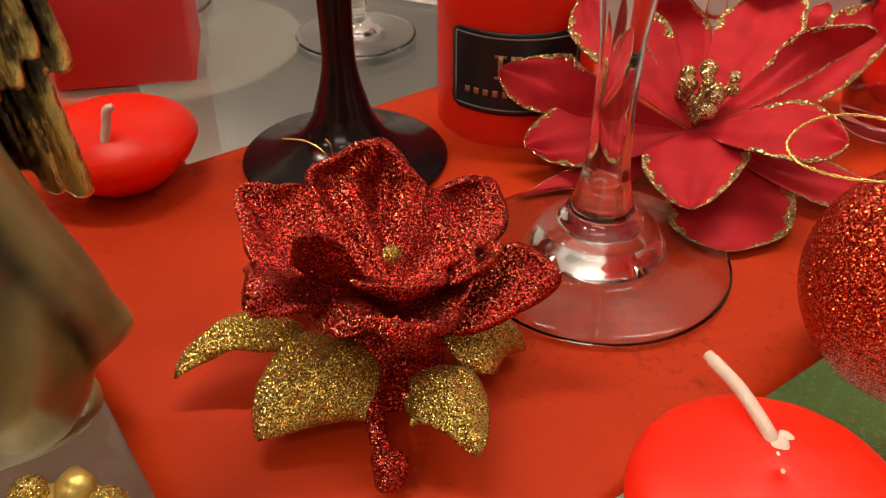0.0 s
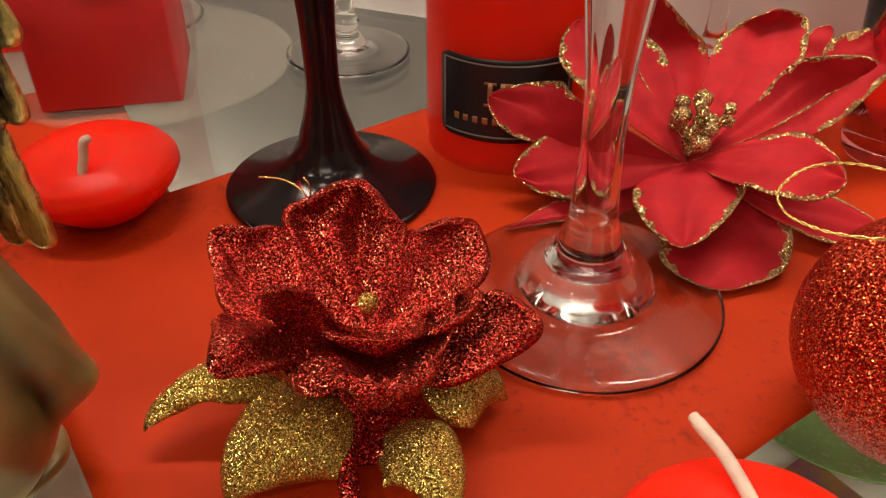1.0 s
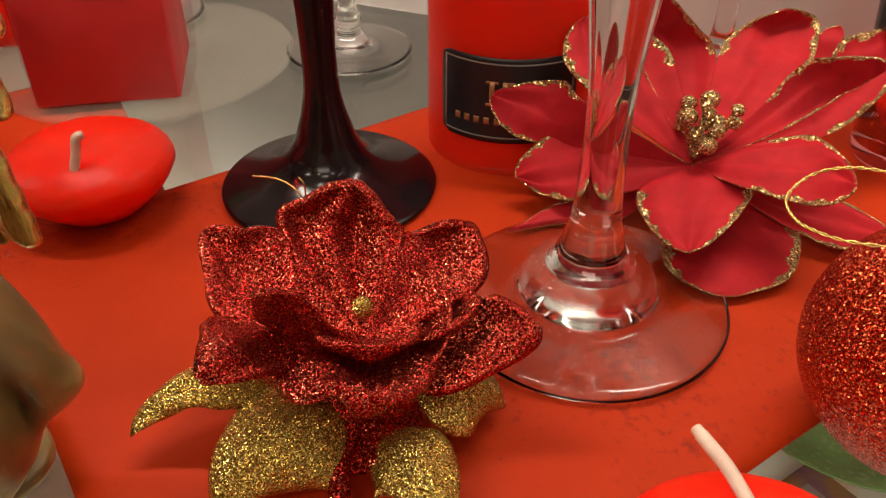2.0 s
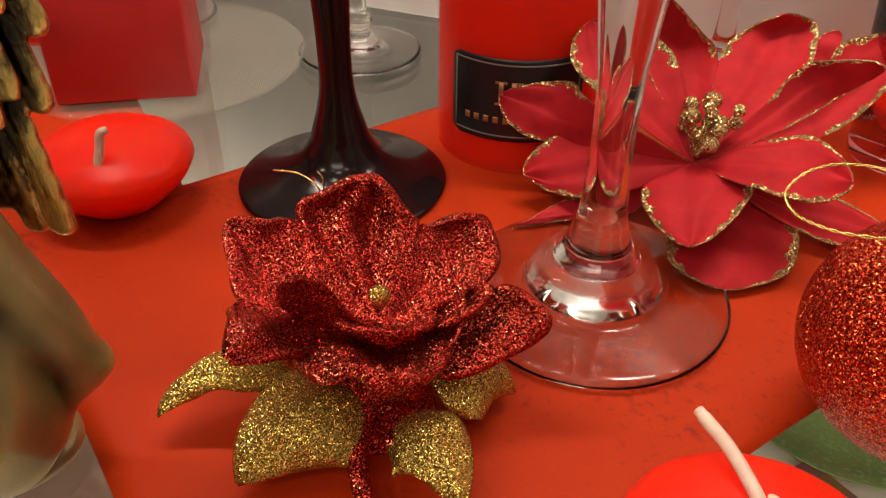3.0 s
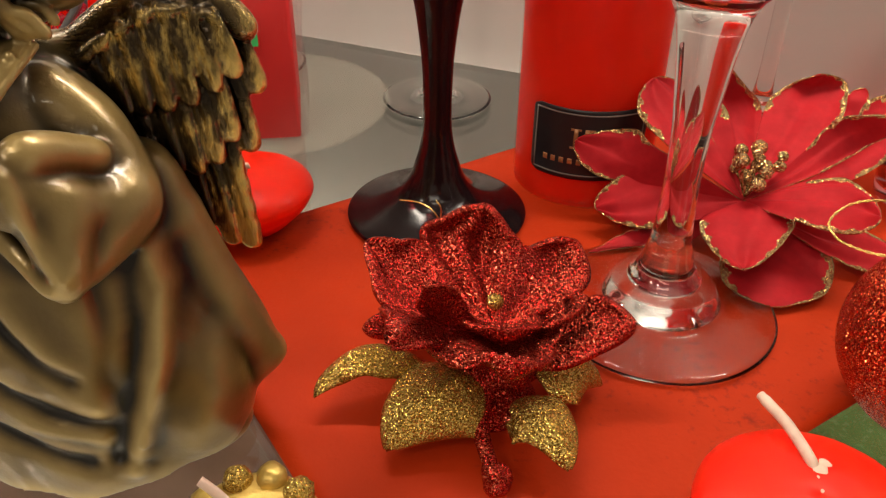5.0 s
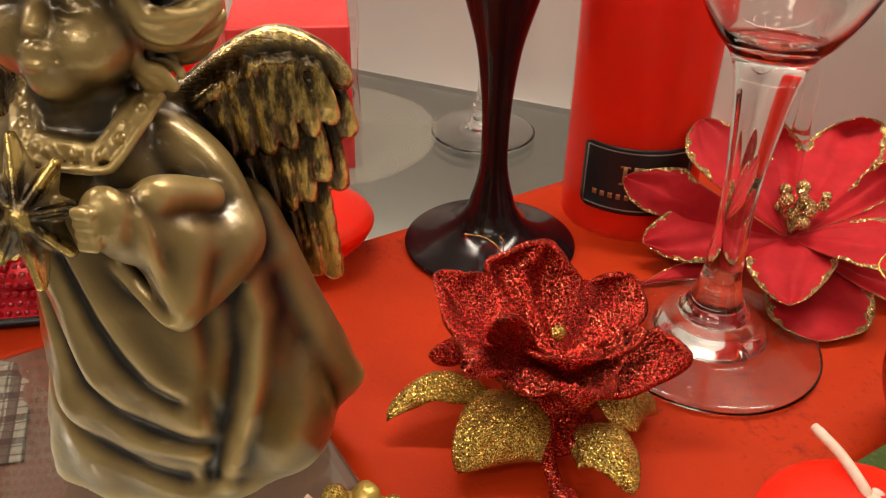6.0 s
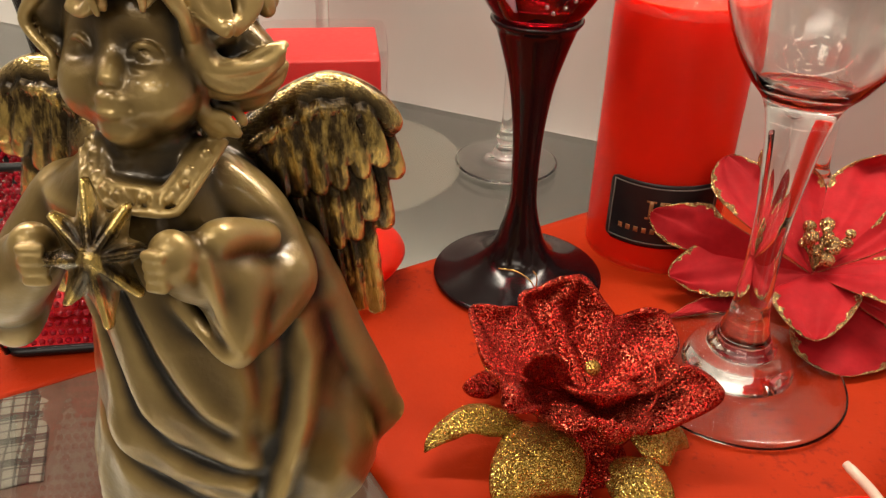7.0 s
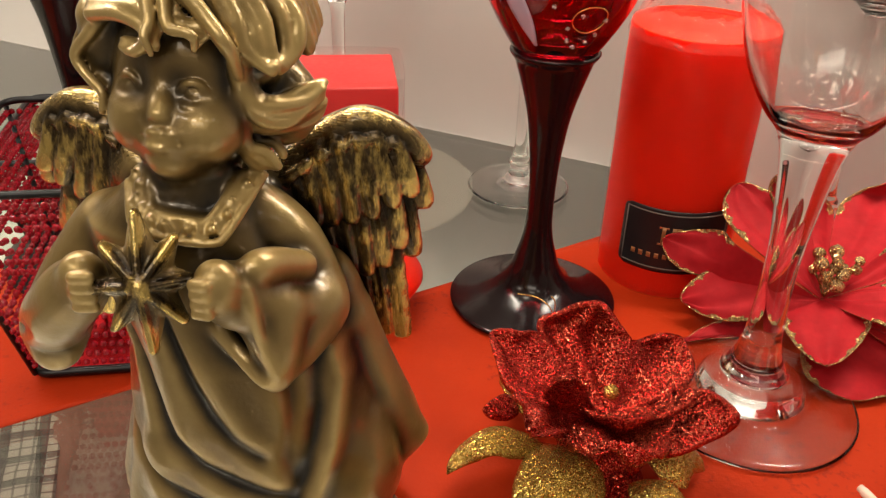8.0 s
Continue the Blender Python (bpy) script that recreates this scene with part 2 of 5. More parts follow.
# ---- the place: glass shelf, lower shelf, back panel, shop ----
WALL_TURN = -20.9
shelf = part("glass_shelf", box(2.4, 0.75, 0.008, (0, -0.165, -0.0085), 0.001), M_PANE, None, smooth=False, at=pose(-0.035, 0.186, 0, 0, 0, WALL_TURN))
shelf.visible_shadow = False
tagged(shelf, "clear glass display shelf with a faint grey-green tint", "shelf", kind="structure")
lower = part("lower_shelf", box(3.4, 1.30, 0.02, (0, 0.10, -0.25), 0.001), M_SHELF, None, smooth=False, at=pose(-0.035, 0.186, 0, 0, 0, WALL_TURN))
tagged(lower, "grey shelf board under the glass shelf", "shelf", kind="structure")
wall = part("wall_north", box(4.6, 0.04, 1.8, (0, 0.026, -0.002)), M_WALL, None, smooth=False, at=pose(-0.035, 0.190, 0, 0, 0, WALL_TURN))
tagged(wall, "smooth light grey back panel of the display", "wall", kind="structure")
low_wall = part("wall_low", box(4.6, 0.05, 1.3, (0, 0.80, -1.2)), M_WALL, None, smooth=False, at=pose(-0.035, 0.190, 0, 0, 0, WALL_TURN))
tagged(low_wall, "plain grey back of the lower shelf bay", "wall", kind="structure")
for nm, sx, sy, sz, at in (("wall_south", 4.6, 0.05, 3.0, (0, -3.2, -1.2)), ("wall_east", 0.05, 4.2, 3.0, (2.3, -1.1, -1.2)), ("wall_west", 0.05, 4.2, 3.0, (-2.3, -1.1, -1.2))):
    tagged(part(nm, box(sx, sy, sz, at), M_ROOM, None, smooth=False, at=pose(-0.035, 0.186, 0, 0, 0, WALL_TURN)), "plain pale shop wall", "wall", kind="structure")
tagged(part("floor", box(4.7, 4.4, 0.05, (0, -1.1, -1.25)), M_FLOOR, None, smooth=False, at=pose(-0.035, 0.186, 0, 0, 0, WALL_TURN)), "beige tiled shop floor", "floor", kind="structure")
tagged(part("ceiling", box(4.7, 3.4, 0.05, (0, -1.6, 1.8)), M_ROOM, None, smooth=False, at=pose(-0.035, 0.186, 0, 0, 0, WALL_TURN)), "pale shop ceiling", "ceiling", kind="structure")

# red paper sheets
def paper(name, corner, along, across, la, lw, label, z=0.0005):
    """A thin sheet from its corner; its rim lifts a little here and there."""
    a, w = Vector(along).normalized(), Vector(across).normalized()

    def fn(u, v):
        p = Vector(corner) + a * (la * u) + w * (lw * v)
        rim = min(u * la, (1 - u) * la, v * lw, (1 - v) * lw)
        lift = 0.0006 * max(0.0, 1 - rim / 0.012) * (0.5 + 0.5 * noise.noise(p * 30))
        return (p.x, p.y, z + lift)
    ob = part(name, sheet(fn, 60, 40, 0.0004), M_PAPER)
    return tagged(ob, label, "paper sheet")


paper("paper_sheet", (-0.0680, -0.1225, 0), (0.812, 0.584, 0), (-0.574, 0.819, 0), 0.36, 0.1735, "orange-red paper sheet lying on the glass shelf")
paper("paper_sheet", (-0.121, 0.0460, 0), (-0.822, -0.570, 0), (-0.45, 0.80, 0), 0.31, 0.105, "second orange-red paper sheet at the back of the shelf", -0.0001)


# ---- drinking glasses ----
def wine_glass(name, outer, inner, material, label, m, under=(), group=""):
    """A blown glass: outer profile from the foot's rim up to the lip, inner from the lip down to the bowl's floor."""
    top = thing(name, label, "wine glass", m, group)
    lip = (outer[-1][0] + inner[0][0]) / 2
    prof = list(under) + smooth_profile(outer, 6) + [(lip, outer[-1][1] + 0.0006)] + smooth_profile(inner, 5)
    low = next(k for k, (r, z) in enumerate(prof) if k > len(under) and r < outer[0][0] * 0.36)
    high = next(k for k, (r, z) in enumerate(prof) if k > low + 12 and r > outer[0][0] * 0.36)
    part("foot", turned(prof[:low + 1], 72), M_CLEAR_FOOT, top, turn_out=False)
    part("stem", turned(prof[low:high + 1], 72), material, top, turn_out=False)
    part("bowl", turned(prof[high:], 72), material, top, turn_out=False)
    return top


CLEAR_OUT = [(0.0350, 0.0), (0.0360, 0.0012), (0.0352, 0.0026), (0.0290, 0.0038), (0.0225, 0.0047), (0.0188, 0.0058), (0.0174, 0.0085), (0.0152, 0.0118), (0.0118, 0.0138), (0.0106, 0.0155), (0.0084, 0.0186),
             (0.0068, 0.0245), (0.0059, 0.0295), (0.0052, 0.0450), (0.0053, 0.0600), (0.0064, 0.0720), (0.0085, 0.0895), (0.0112, 0.0985), (0.0165, 0.1050), (0.0222, 0.1150),
             (0.0268, 0.1290), (0.0295, 0.1500), (0.0290, 0.1750), (0.0265, 0.2000)]
CLEAR_IN = [(0.0255, 0.2000), (0.0280, 0.1750), (0.0286, 0.1500), (0.0259, 0.1290), (0.0212, 0.1152), (0.0154, 0.1060), (0.0098, 0.1018), (0.0045, 0.1004), (0.0, 0.1002)]
CLEAR_UNDER = [(0.0, 0.0040), (0.010, 0.0036), (0.020, 0.0026), (0.030, 0.0008), (0.0335, 0.0)]
wine_glass("wine_glass", CLEAR_OUT, CLEAR_IN, M_CLEAR, "clear wine glass with a thick drawn stem, on the red paper", pose(0, 0, 0.0009), CLEAR_UNDER)


def small_glass(x, y, stem, s, label):
    out = [(0.0335, 0.0), (0.0345, 0.001), (0.0335, 0.0022), (0.022, 0.0042), (0.010, 0.0085), (0.0062, 0.014), (0.0075, 0.019), (0.0050, 0.026), (0.0042, 0.05), (0.0046, stem - 0.012),
           (0.0090, stem), (0.020, stem + 0.009), (0.029, stem + 0.030), (0.030, stem + 0.065)]
    inn = [(0.0288, stem + 0.065), (0.0278, stem + 0.030), (0.0185, stem + 0.011), (0.008, stem + 0.0045), (0.0, stem + 0.003)]
    g = wine_glass("wine_glass", out, inn, M_CLEAR, label, pose(x, y, 0.0004) @ Matrix.Diagonal((s, s, s, 1)), [(0.0, 0.003), (0.012, 0.0025), (0.026, 0.0008), (0.032, 0.0)], "glasses at the back")
    return g


small_glass(-0.0785, 0.1595, 0.20, 0.74, "small clear wine glass standing near the back panel")
small_glass(-0.176, 0.196, 0.105, 0.80, "clear wine glass behind the cube candle")
small_glass(0.0640, 0.1330, 0.130, 0.80, "clear glass with a slim stem behind the poinsettia")
small_glass(-0.285, 0.150, 0.085, 0.85, "clear wine glass behind the beaded baskets")


def black_glass(x, y, label, painted, s=1.0):
    """Black foot and stem, deep red bowl with enamel petals and dots."""
    top = thing("wine_glass", label, "wine glass", pose(x, y, 0.0009) @ Matrix.Diagonal((s, s, s, 1)), "black-stemmed glasses")
    foot = [(0.0318, 0.0), (0.0330, 0.0010), (0.0324, 0.0022), (0.0270, 0.0042), (0.0200, 0.0068), (0.0135, 0.0105), (0.0098, 0.0160), (0.0078, 0.0220), (0.0063, 0.0275), (0.0052, 0.0345),
            (0.0050, 0.0450), (0.0054, 0.0580), (0.0066, 0.0700), (0.0083, 0.0805), (0.0113, 0.0915), (0.0137, 0.0990), (0.0151, 0.1035), (0.0, 0.1038)]
    part("stem", turned([(0.0, 0.0030), (0.016, 0.0022), (0.028, 0.0006)] + smooth_profile(foot, 6), 72), M_BLACK, top, "glossy black glass foot and stem")
    out = [(0.0, 0.1039), (0.0150, 0.1039), (0.0168, 0.1065), (0.0190, 0.1100), (0.0216, 0.1145), (0.0253, 0.1220), (0.0293, 0.1340), (0.0317, 0.1500), (0.0310, 0.1750), (0.0290, 0.1950)]
    inn = [(0.0279, 0.1950), (0.0299, 0.1750), (0.0305, 0.1500), (0.0281, 0.1340), (0.0240, 0.1222), (0.0202, 0.1148), (0.0166, 0.1098), (0.0100, 0.1062), (0.0, 0.1052)]
    bowl = part("bowl", turned([(0.0, 0.1039)] + smooth_profile(out[1:], 6) + [(0.0285, 0.1956)] + smooth_profile(inn, 5), 72), M_REDGLASS, top, "deep red glass bowl with painted flowers")
    if not painted:
        return top

    def on_bowl(a, z, lift=0.0004):
        for (r0, z0), (r1, z1) in zip(out[1:], out[2:]):
            if z0 <= z <= z1:
                r = r0 + (r1 - r0) * (z - z0) / (z1 - z0) + lift
                return Vector((r * math.cos(a), r * math.sin(a), z))
        return Vector((0.03 * math.cos(a), 0.03 * math.sin(a), z))
    for k, (a0, z0, a1, z1, w) in enumerate([(-1.98, 0.1092, -2.35, 0.137, 0.20), (-2.10, 0.125, -2.75, 0.150, 0.2), (-1.90, 0.128, -1.85, 0.160, 0.2)]):
        def fn(u, v, a0=a0, z0=z0, a1=a1, z1=z1, w=w):
            wide = w * math.sin(math.pi * min(max(u, 0.03), 0.97)) ** 0.7
            return on_bowl(a0 + (a1 - a0) * u + wide * (v - 0.5) * 1.4, z0 + (z1 - z0) * u, 0.0007)
        part("painted_petal", sheet(fn, 14, 6, 0.0003), M_LILAC, bowl, "lilac enamel petal")
    for a, z in [(-1.50, 0.1165), (-1.48, 0.112), (-1.36, 0.1095), (-1.18, 0.1115), (-1.06, 0.114), (-1.33, 0.121), (-0.98, 0.119), (-1.7, 0.124)]:
        part("painted_dot", ball(0.00085, on_bowl(a, z, 0.0003), 10), M_SILVER, bowl, "silver glitter dot")
    loop = [on_bowl(-1.22 + 0.24 * math.cos(q), 0.1195 + 0.0045 * math.sin(q), 0.0004) for q in [2 * math.pi * i / 28 for i in range(28)]]
    part("painted_curl", tube(loop, 0.00025, 5, cyclic=True), M_GOLDWIRE, bowl, "thin gold painted curl")
    return top


black_glass(-0.0731, 0.0552, "wine glass with a black stem and a red flowered bowl", True)
black_glass(-0.2530, 0.0700, "black-stemmed wine glass behind the beaded baskets", False, 1.3)

pink = thing("tumbler", "pink glass tumbler at the back of the shelf", "glass", pose(0.112, 0.078, 0.0004))
part("glass_body", turned([(0, 0.0), (0.014, 0.0), (0.0155, 0.002), (0.018, 0.03), (0.021, 0.07), (0.0205, 0.0705), (0.0195, 0.07), (0.0165, 0.03), (0.0135, 0.006), (0, 0.005)], 48), M_PINKGLASS, pink)


# ---- candles ----
def pillar_candle():
    top = thing("pillar_candle", "bright red pillar candle in clear film with a black label", "candle", pose(-0.0165, 0.0893, 0.0009))
    r, h = 0.0268, 0.1040
    part("wax", turned(smooth_profile([(0.0, 0.0004), (r - 0.002, 0.0), (r, 0.002), (r, h * 0.5), (r, h - 0.003), (r - 0.002, h), (r * 0.6, h - 0.001), (0.0, h - 0.002)], 4), 64), M_WAX, top)

    def film(u, v):
        a = 2 * math.pi * u
        z = 0.0015 + v * (h - 0.004)
        rr = r + 0.0006 + 0.00035 * noise.noise(Vector((math.cos(a) * 3, math.sin(a) * 3, z * 60)))
        return (rr * math.cos(a), rr * math.sin(a), z)
    part("film", sheet(film, 96, 30, 0.00012), M_FILM, top, "clear shrink film with a loose top edge")

    def film_top(u, v):
        a = 2 * math.pi * u
        rr = (r + 0.0006) * (1 - 0.30 * v * v)
        fold = 0.0016 * noise.noise(Vector((math.cos(a) * 7, math.sin(a) * 7, v * 4))) * (0.3 + v)
        return ((rr + fold) * math.cos(a), (rr + fold) * math.sin(a), h - 0.0025 + 0.0105 * v + fold * 1.2)
    part("film_edge", sheet(film_top, 96, 12, 0.00012), M_FILM_EDGE, top, "crumpled pale top edge of the clear film")

    def band(a0, a1, z0, z1, lift, corner=0.0):
        def fn(u, v):
            z = z0 + (z1 - z0) * v
            inset = 0.0
            d = min(v, 1 - v) * (z1 - z0)
            if corner and d < corner:
                inset = (corner - math.sqrt(max(corner * corner - (corner - d) ** 2, 0))) / r
            a = a0 + inset + (a1 - a0 - 2 * inset) * u
            return ((r + lift) * math.cos(a), (r + lift) * math.sin(a), z)
        return fn
    A0, A1, Z0, Z1 = math.radians(219), math.radians(312), 0.0120, 0.0398
    lab = part("label", sheet(band(A0, A1, Z0, Z1, 0.0012, 0.003), 40, 24, 0.0002), M_LABEL, top, "black paper label with rounded corners")
    e, w = 0.0016, 0.00045
    ea, wa = e / r, w / r
    for a0, a1, z0, z1 in ((A0 + ea, A1 - ea, Z1 - e - w, Z1 - e), (A0 + ea, A1 - ea, Z0 + e, Z0 + e + w), (A0 + ea, A0 + ea + wa, Z0 + e, Z1 - e), (A1 - ea - wa, A1 - ea, Z0 + e, Z1 - e)):
        part("label_border", sheet(band(a0, a1, z0, z1, 0.0015), 20, 4, 0.0002), M_INK_GREY, lab, "thin pale border line")
    am = (A0 + A1) / 2
    for a0, a1, z0, z1 in ((-0.20, -0.145, 0.0245, 0.0325), (-0.24, -0.105, 0.0317, 0.0325), (-0.24, -0.105, 0.0245, 0.0253), (-0.06, -0.005, 0.0245, 0.0325), (-0.005, 0.075, 0.0315, 0.0325), (-0.005, 0.075, 0.0280, 0.0290), (0.06, 0.10, 0.0245, 0.0285)):
        part("emblem_bar", sheet(band(am + a0, am + a1, z0, z1, 0.0015), 6, 3, 0.0002), M_INK_GOLD, lab, "copper-gold printed bar")
    for i in range(10):
        a = am - 0.60 + i * 0.115
        part("text_bar", sheet(band(a, a + 0.062, 0.0182, 0.0204, 0.0015), 4, 3, 0.0002), M_INK_GOLD, lab, "small printed bar")


pillar_candle()


def floating_candle(x, y, r, h, wick, label, turn=0):
    top = thing("floating_candle", label, "candle", pose(x, y, 0.0009, 0, 0, turn), "floating candles")
    prof = [(0.0, 0.0), (r * 0.42, 0.0), (r * 0.62, h * 0.12), (r * 0.88, h * 0.38), (r * 0.985, h * 0.56), (r, h * 0.63), (r * 0.975, h * 0.70), (r * 0.88, h * 0.80), (r * 0.66, h * 0.91), (r * 0.35, h * 0.975), (r * 0.10, h * 0.985), (0.0, h * 0.96)]
    bm = turned(smooth_profile(prof, 5), 64)
    for v in bm.verts:
        v.co.xy *= 1 + 0.008 * noise.noise(Vector((v.co.x * 60, v.co.y * 60, v.co.z * 60)))
        v.co.z += 0.0003 * noise.noise(v.co * 150) * min(1, v.co.z / 0.004)
    part("wax", bm, M_WAX, top)
    part("wick", tube(curve_pts(wick, 5), 0.00135, 10, taper=lambda q: 1.0 if q < 0.9 else 0.85), M_WICK, top, "pale waxed cotton wick")
    return top


H = 0.0235
floating_candle(-0.1408, 0.0425, 0.0243, H, [(0.0028, -0.0150, H * 0.78), (0.0028, -0.0144, H * 0.92), (0.0036, -0.0130, H + 0.0020), (0.0044, -0.0122, H + 0.0062), (0.0062, -0.0118, H + 0.0072)], "round red floating candle with a short pale wick")
front = floating_candle(0.0165, -0.0910, 0.0255, 0.0225, [(0.0012, 0.0078, 0.0195), (0.0008, 0.0090, 0.0222), (-0.0018, 0.0185, 0.0235), (-0.0045, 0.0245, 0.0240), (-0.0058, 0.0278, 0.0240)], "round red floating candle with a bent wick and wax drips")
for dx, dy, s in ((0.0022, 0.0070, 0.0022), (0.0040, 0.0088, 0.0014), (0.0010, 0.0040, 0.0016), (0.0012, 0.0010, 0.0012)):
    bm = ball(s, (dx, dy, 0.0216), 14, squash=0.45)
    for v in bm.verts:
        v.co += Vector((noise.noise(v.co * 400), noise.noise(v.co * 400 + Vector((5, 0, 0))), 0)) * 0.0006
    part("wax_drip", bm, M_WICK, front, "pale pink wax drip beside the wick")

cube = thing("cube_candle", "dull red cube candle in crinkled clear wrap with a green sticker", "candle", pose(-0.1630, 0.1275, 0.0030, 0, 0, 11))
part("wax", box(0.050, 0.0470, 0.0650, (0, 0, 0), 0.0012), M_WAX_PINK, cube)


def wrap(u, v):
    a = 2 * math.pi * u
    c, s = math.cos(a), math.sin(a)
    k = 1 / max(abs(c) ** 8 + abs(s) ** 8, 1e-9) ** 0.125
    w = 0.0014 + 0.0016 * noise.noise(Vector((c * 2, s * 2, v * 3))) + (0.002 if c > 0.75 else 0.0)
    return ((0.0252 + w) * k * c, (0.0237 + w) * k * s, 0.0002 + 0.068 * v)


part("wrap", sheet(wrap, 72, 16, 0.00015), M_FILM, cube, "loose clear plastic wrap")
part("sticker", box(0.0165, 0.0002, 0.0110, (0.0035, -0.0285, 0.0430)), M_STICKER, cube, "bright green price sticker", smooth=False)
for i in range(3):
    part("printed_bar", box(0.0032, 0.0002, 0.0040, (-0.0010 + i * 0.0046, -0.0288, 0.0465)), M_BLUEGREEN, cube, "printed bar on the sticker", smooth=False)

tall = thing("cube_candle", "bright red square candle farther back on the shelf", "candle", pose(-0.2360, 0.1790, 0.0010, 0, 0, 8))
part("wax", box(0.048, 0.050, 0.075, (0, 0, 0), 0.0014), M_WAX, tall)
part("wick", tube(curve_pts([(0, 0, 0.074), (0.001, 0, 0.079), (0.002, 0.001, 0.083)]), 0.0009), M_WICK, tall)

riser = thing("display_disc", "round clear acrylic disc under the cube candle", "display stand", pose(-0.160, 0.150, 0.0004))
part("disc", turned([(0, 0), (0.0588, 0), (0.0595, 0.0007), (0.0595, 0.0018), (0.0588, 0.0024), (0, 0.0024)], 96), M_ACRYL, riser)

gold_candle = thing("gold_candle", "gold rosette candle with a pale wick, standing on the glass shelf", "candle", pose(-0.0996, -0.1124, 0.0004) @ Matrix.Diagonal((0.9, 0.9, 0.98, 1)))
bm = turned(smooth_profile([(0, 0), (0.012, 0), (0.015, 0.003), (0.0165, 0.018), (0.0150, 0.031), (0.010, 0.034), (0, 0.034)], 4), 40)
part("body", bm, M_GOLDCANDLE, gold_candle)
for i in range(9):
    a = i * 2 * math.pi / 9
    bm = ball(0.0036, (0, 0, 0), 14, squash=0.8)
    for v in bm.verts:
        v.co *= 1 + 0.18 * noise.noise(v.co * 500 + Vector((i, 0, 0)))
    part("petal", bm, M_GLIT_GOLD if i % 2 else M_GOLDCANDLE, gold_candle, "gold glittered wax petal", at=pose(0.0112 * math.cos(a), 0.0112 * math.sin(a), 0.0342))
part("wick", tube(curve_pts([(-0.002, 0, 0.033), (-0.006, 0.001, 0.0385), (-0.0105, 0.002, 0.0420)]), 0.0011), M_WICK, gold_candle)


# ---- glitter bauble ----
bauble = thing("bauble", "red glitter bauble with a gold cord loop", "ornament", pose(0.0624, -0.0453, 0.0323 - 0.0267 - 0.0046))
R = 0.0267
part("ball", ball(R, (0, 0, R), 64), M_GLIT_BALL, bauble)
part("cap", turned([(0.0042, 2 * R - 0.0008), (0.0044, 2 * R + 0.0012), (0.0036, 2 * R + 0.0030), (0, 2 * R + 0.0032)], 20), M_GOLDWIRE, bauble, "small gold cap")
cord = [(0, 0, 0.0550), (-0.0060, 0.0090, 0.0575), (-0.0127, 0.0154, 0.0580), (-0.0205, 0.0178, 0.0580), (-0.0278, 0.0168, 0.0570), (-0.0336, 0.0122, 0.0552), (-0.0342, 0.0070, 0.0543), (-0.0321, 0.0031, 0.0540), (-0.0257, -0.0010, 0.0540), (-0.0140, -0.0030, 0.0545), (0, 0, 0.0550)]
pts = curve_pts(cord, 12)
strands = []
for s in (0, math.pi):
    strands.append([p + Vector((math.cos(i * 0.9 + s), math.sin(i * 0.9 + s) * 0.6, math.sin(i * 0.9 + s))) * 0.00018 for i, p in enumerate(pts)])
bm = tube(strands[0], 0.00019, 6)
tube(strands[1], 0.00019, 6, bm)
part("cord", bm, M_GOLDWIRE, bauble, "twisted gold cord loop")


# ---- clip-on glitter flower ----
def petal_fn(base, mid, tip, width, cup=0.25, wave=0.0, waves=3, crease=0.0, twist=0.0, peak=0.55, seed=0, point=0.75):
    """A petal along a bent spine: hollow across, wavy at the rim, with creases along it."""
    b, m, t = Vector(base), Vector(mid), Vector(tip)

    def fn(u, v):
        s = v * 2 - 1
        p = b * (1 - u) ** 2 + m * (2 * u * (1 - u)) + t * u * u
        d = ((m - b) * (1 - u) + (t - m) * u).normalized()
        side = d.cross(Vector((0, 0, 1)))
        if side.length < 1e-4:
            side = Vector((1, 0, 0))
        side.normalize()
        up = side.cross(d).normalized()
        if twist:
            rot = Matrix.Rotation(twist * u, 3, d)
            side, up = rot @ side, rot @ up
        x = u ** peak if u > 0 else 0
        w = width * (0.16 * (1 - u) + math.sin(math.pi * min(x, 1.0)) ** point * (1.0))
        w = max(w, width * 0.03)
        off = cup * w * s * s
        off += wave * abs(s) ** 1.5 * math.sin(u * waves * 2 * math.pi + (1.7 if s > 0 else 0.0) + seed) * u
        off -= crease * math.exp(-(s / 0.16) ** 2) * math.sin(math.pi * u)
        off += crease * 0.6 * math.exp(-((abs(s) - 0.45) / 0.14) ** 2) * math.sin(math.pi * u)
        q = p + side * (w * s * 0.5) + up * off
        return q + up * 0.0004 * noise.noise(q * 260 + Vector((seed, 0, 0)))
    return fn


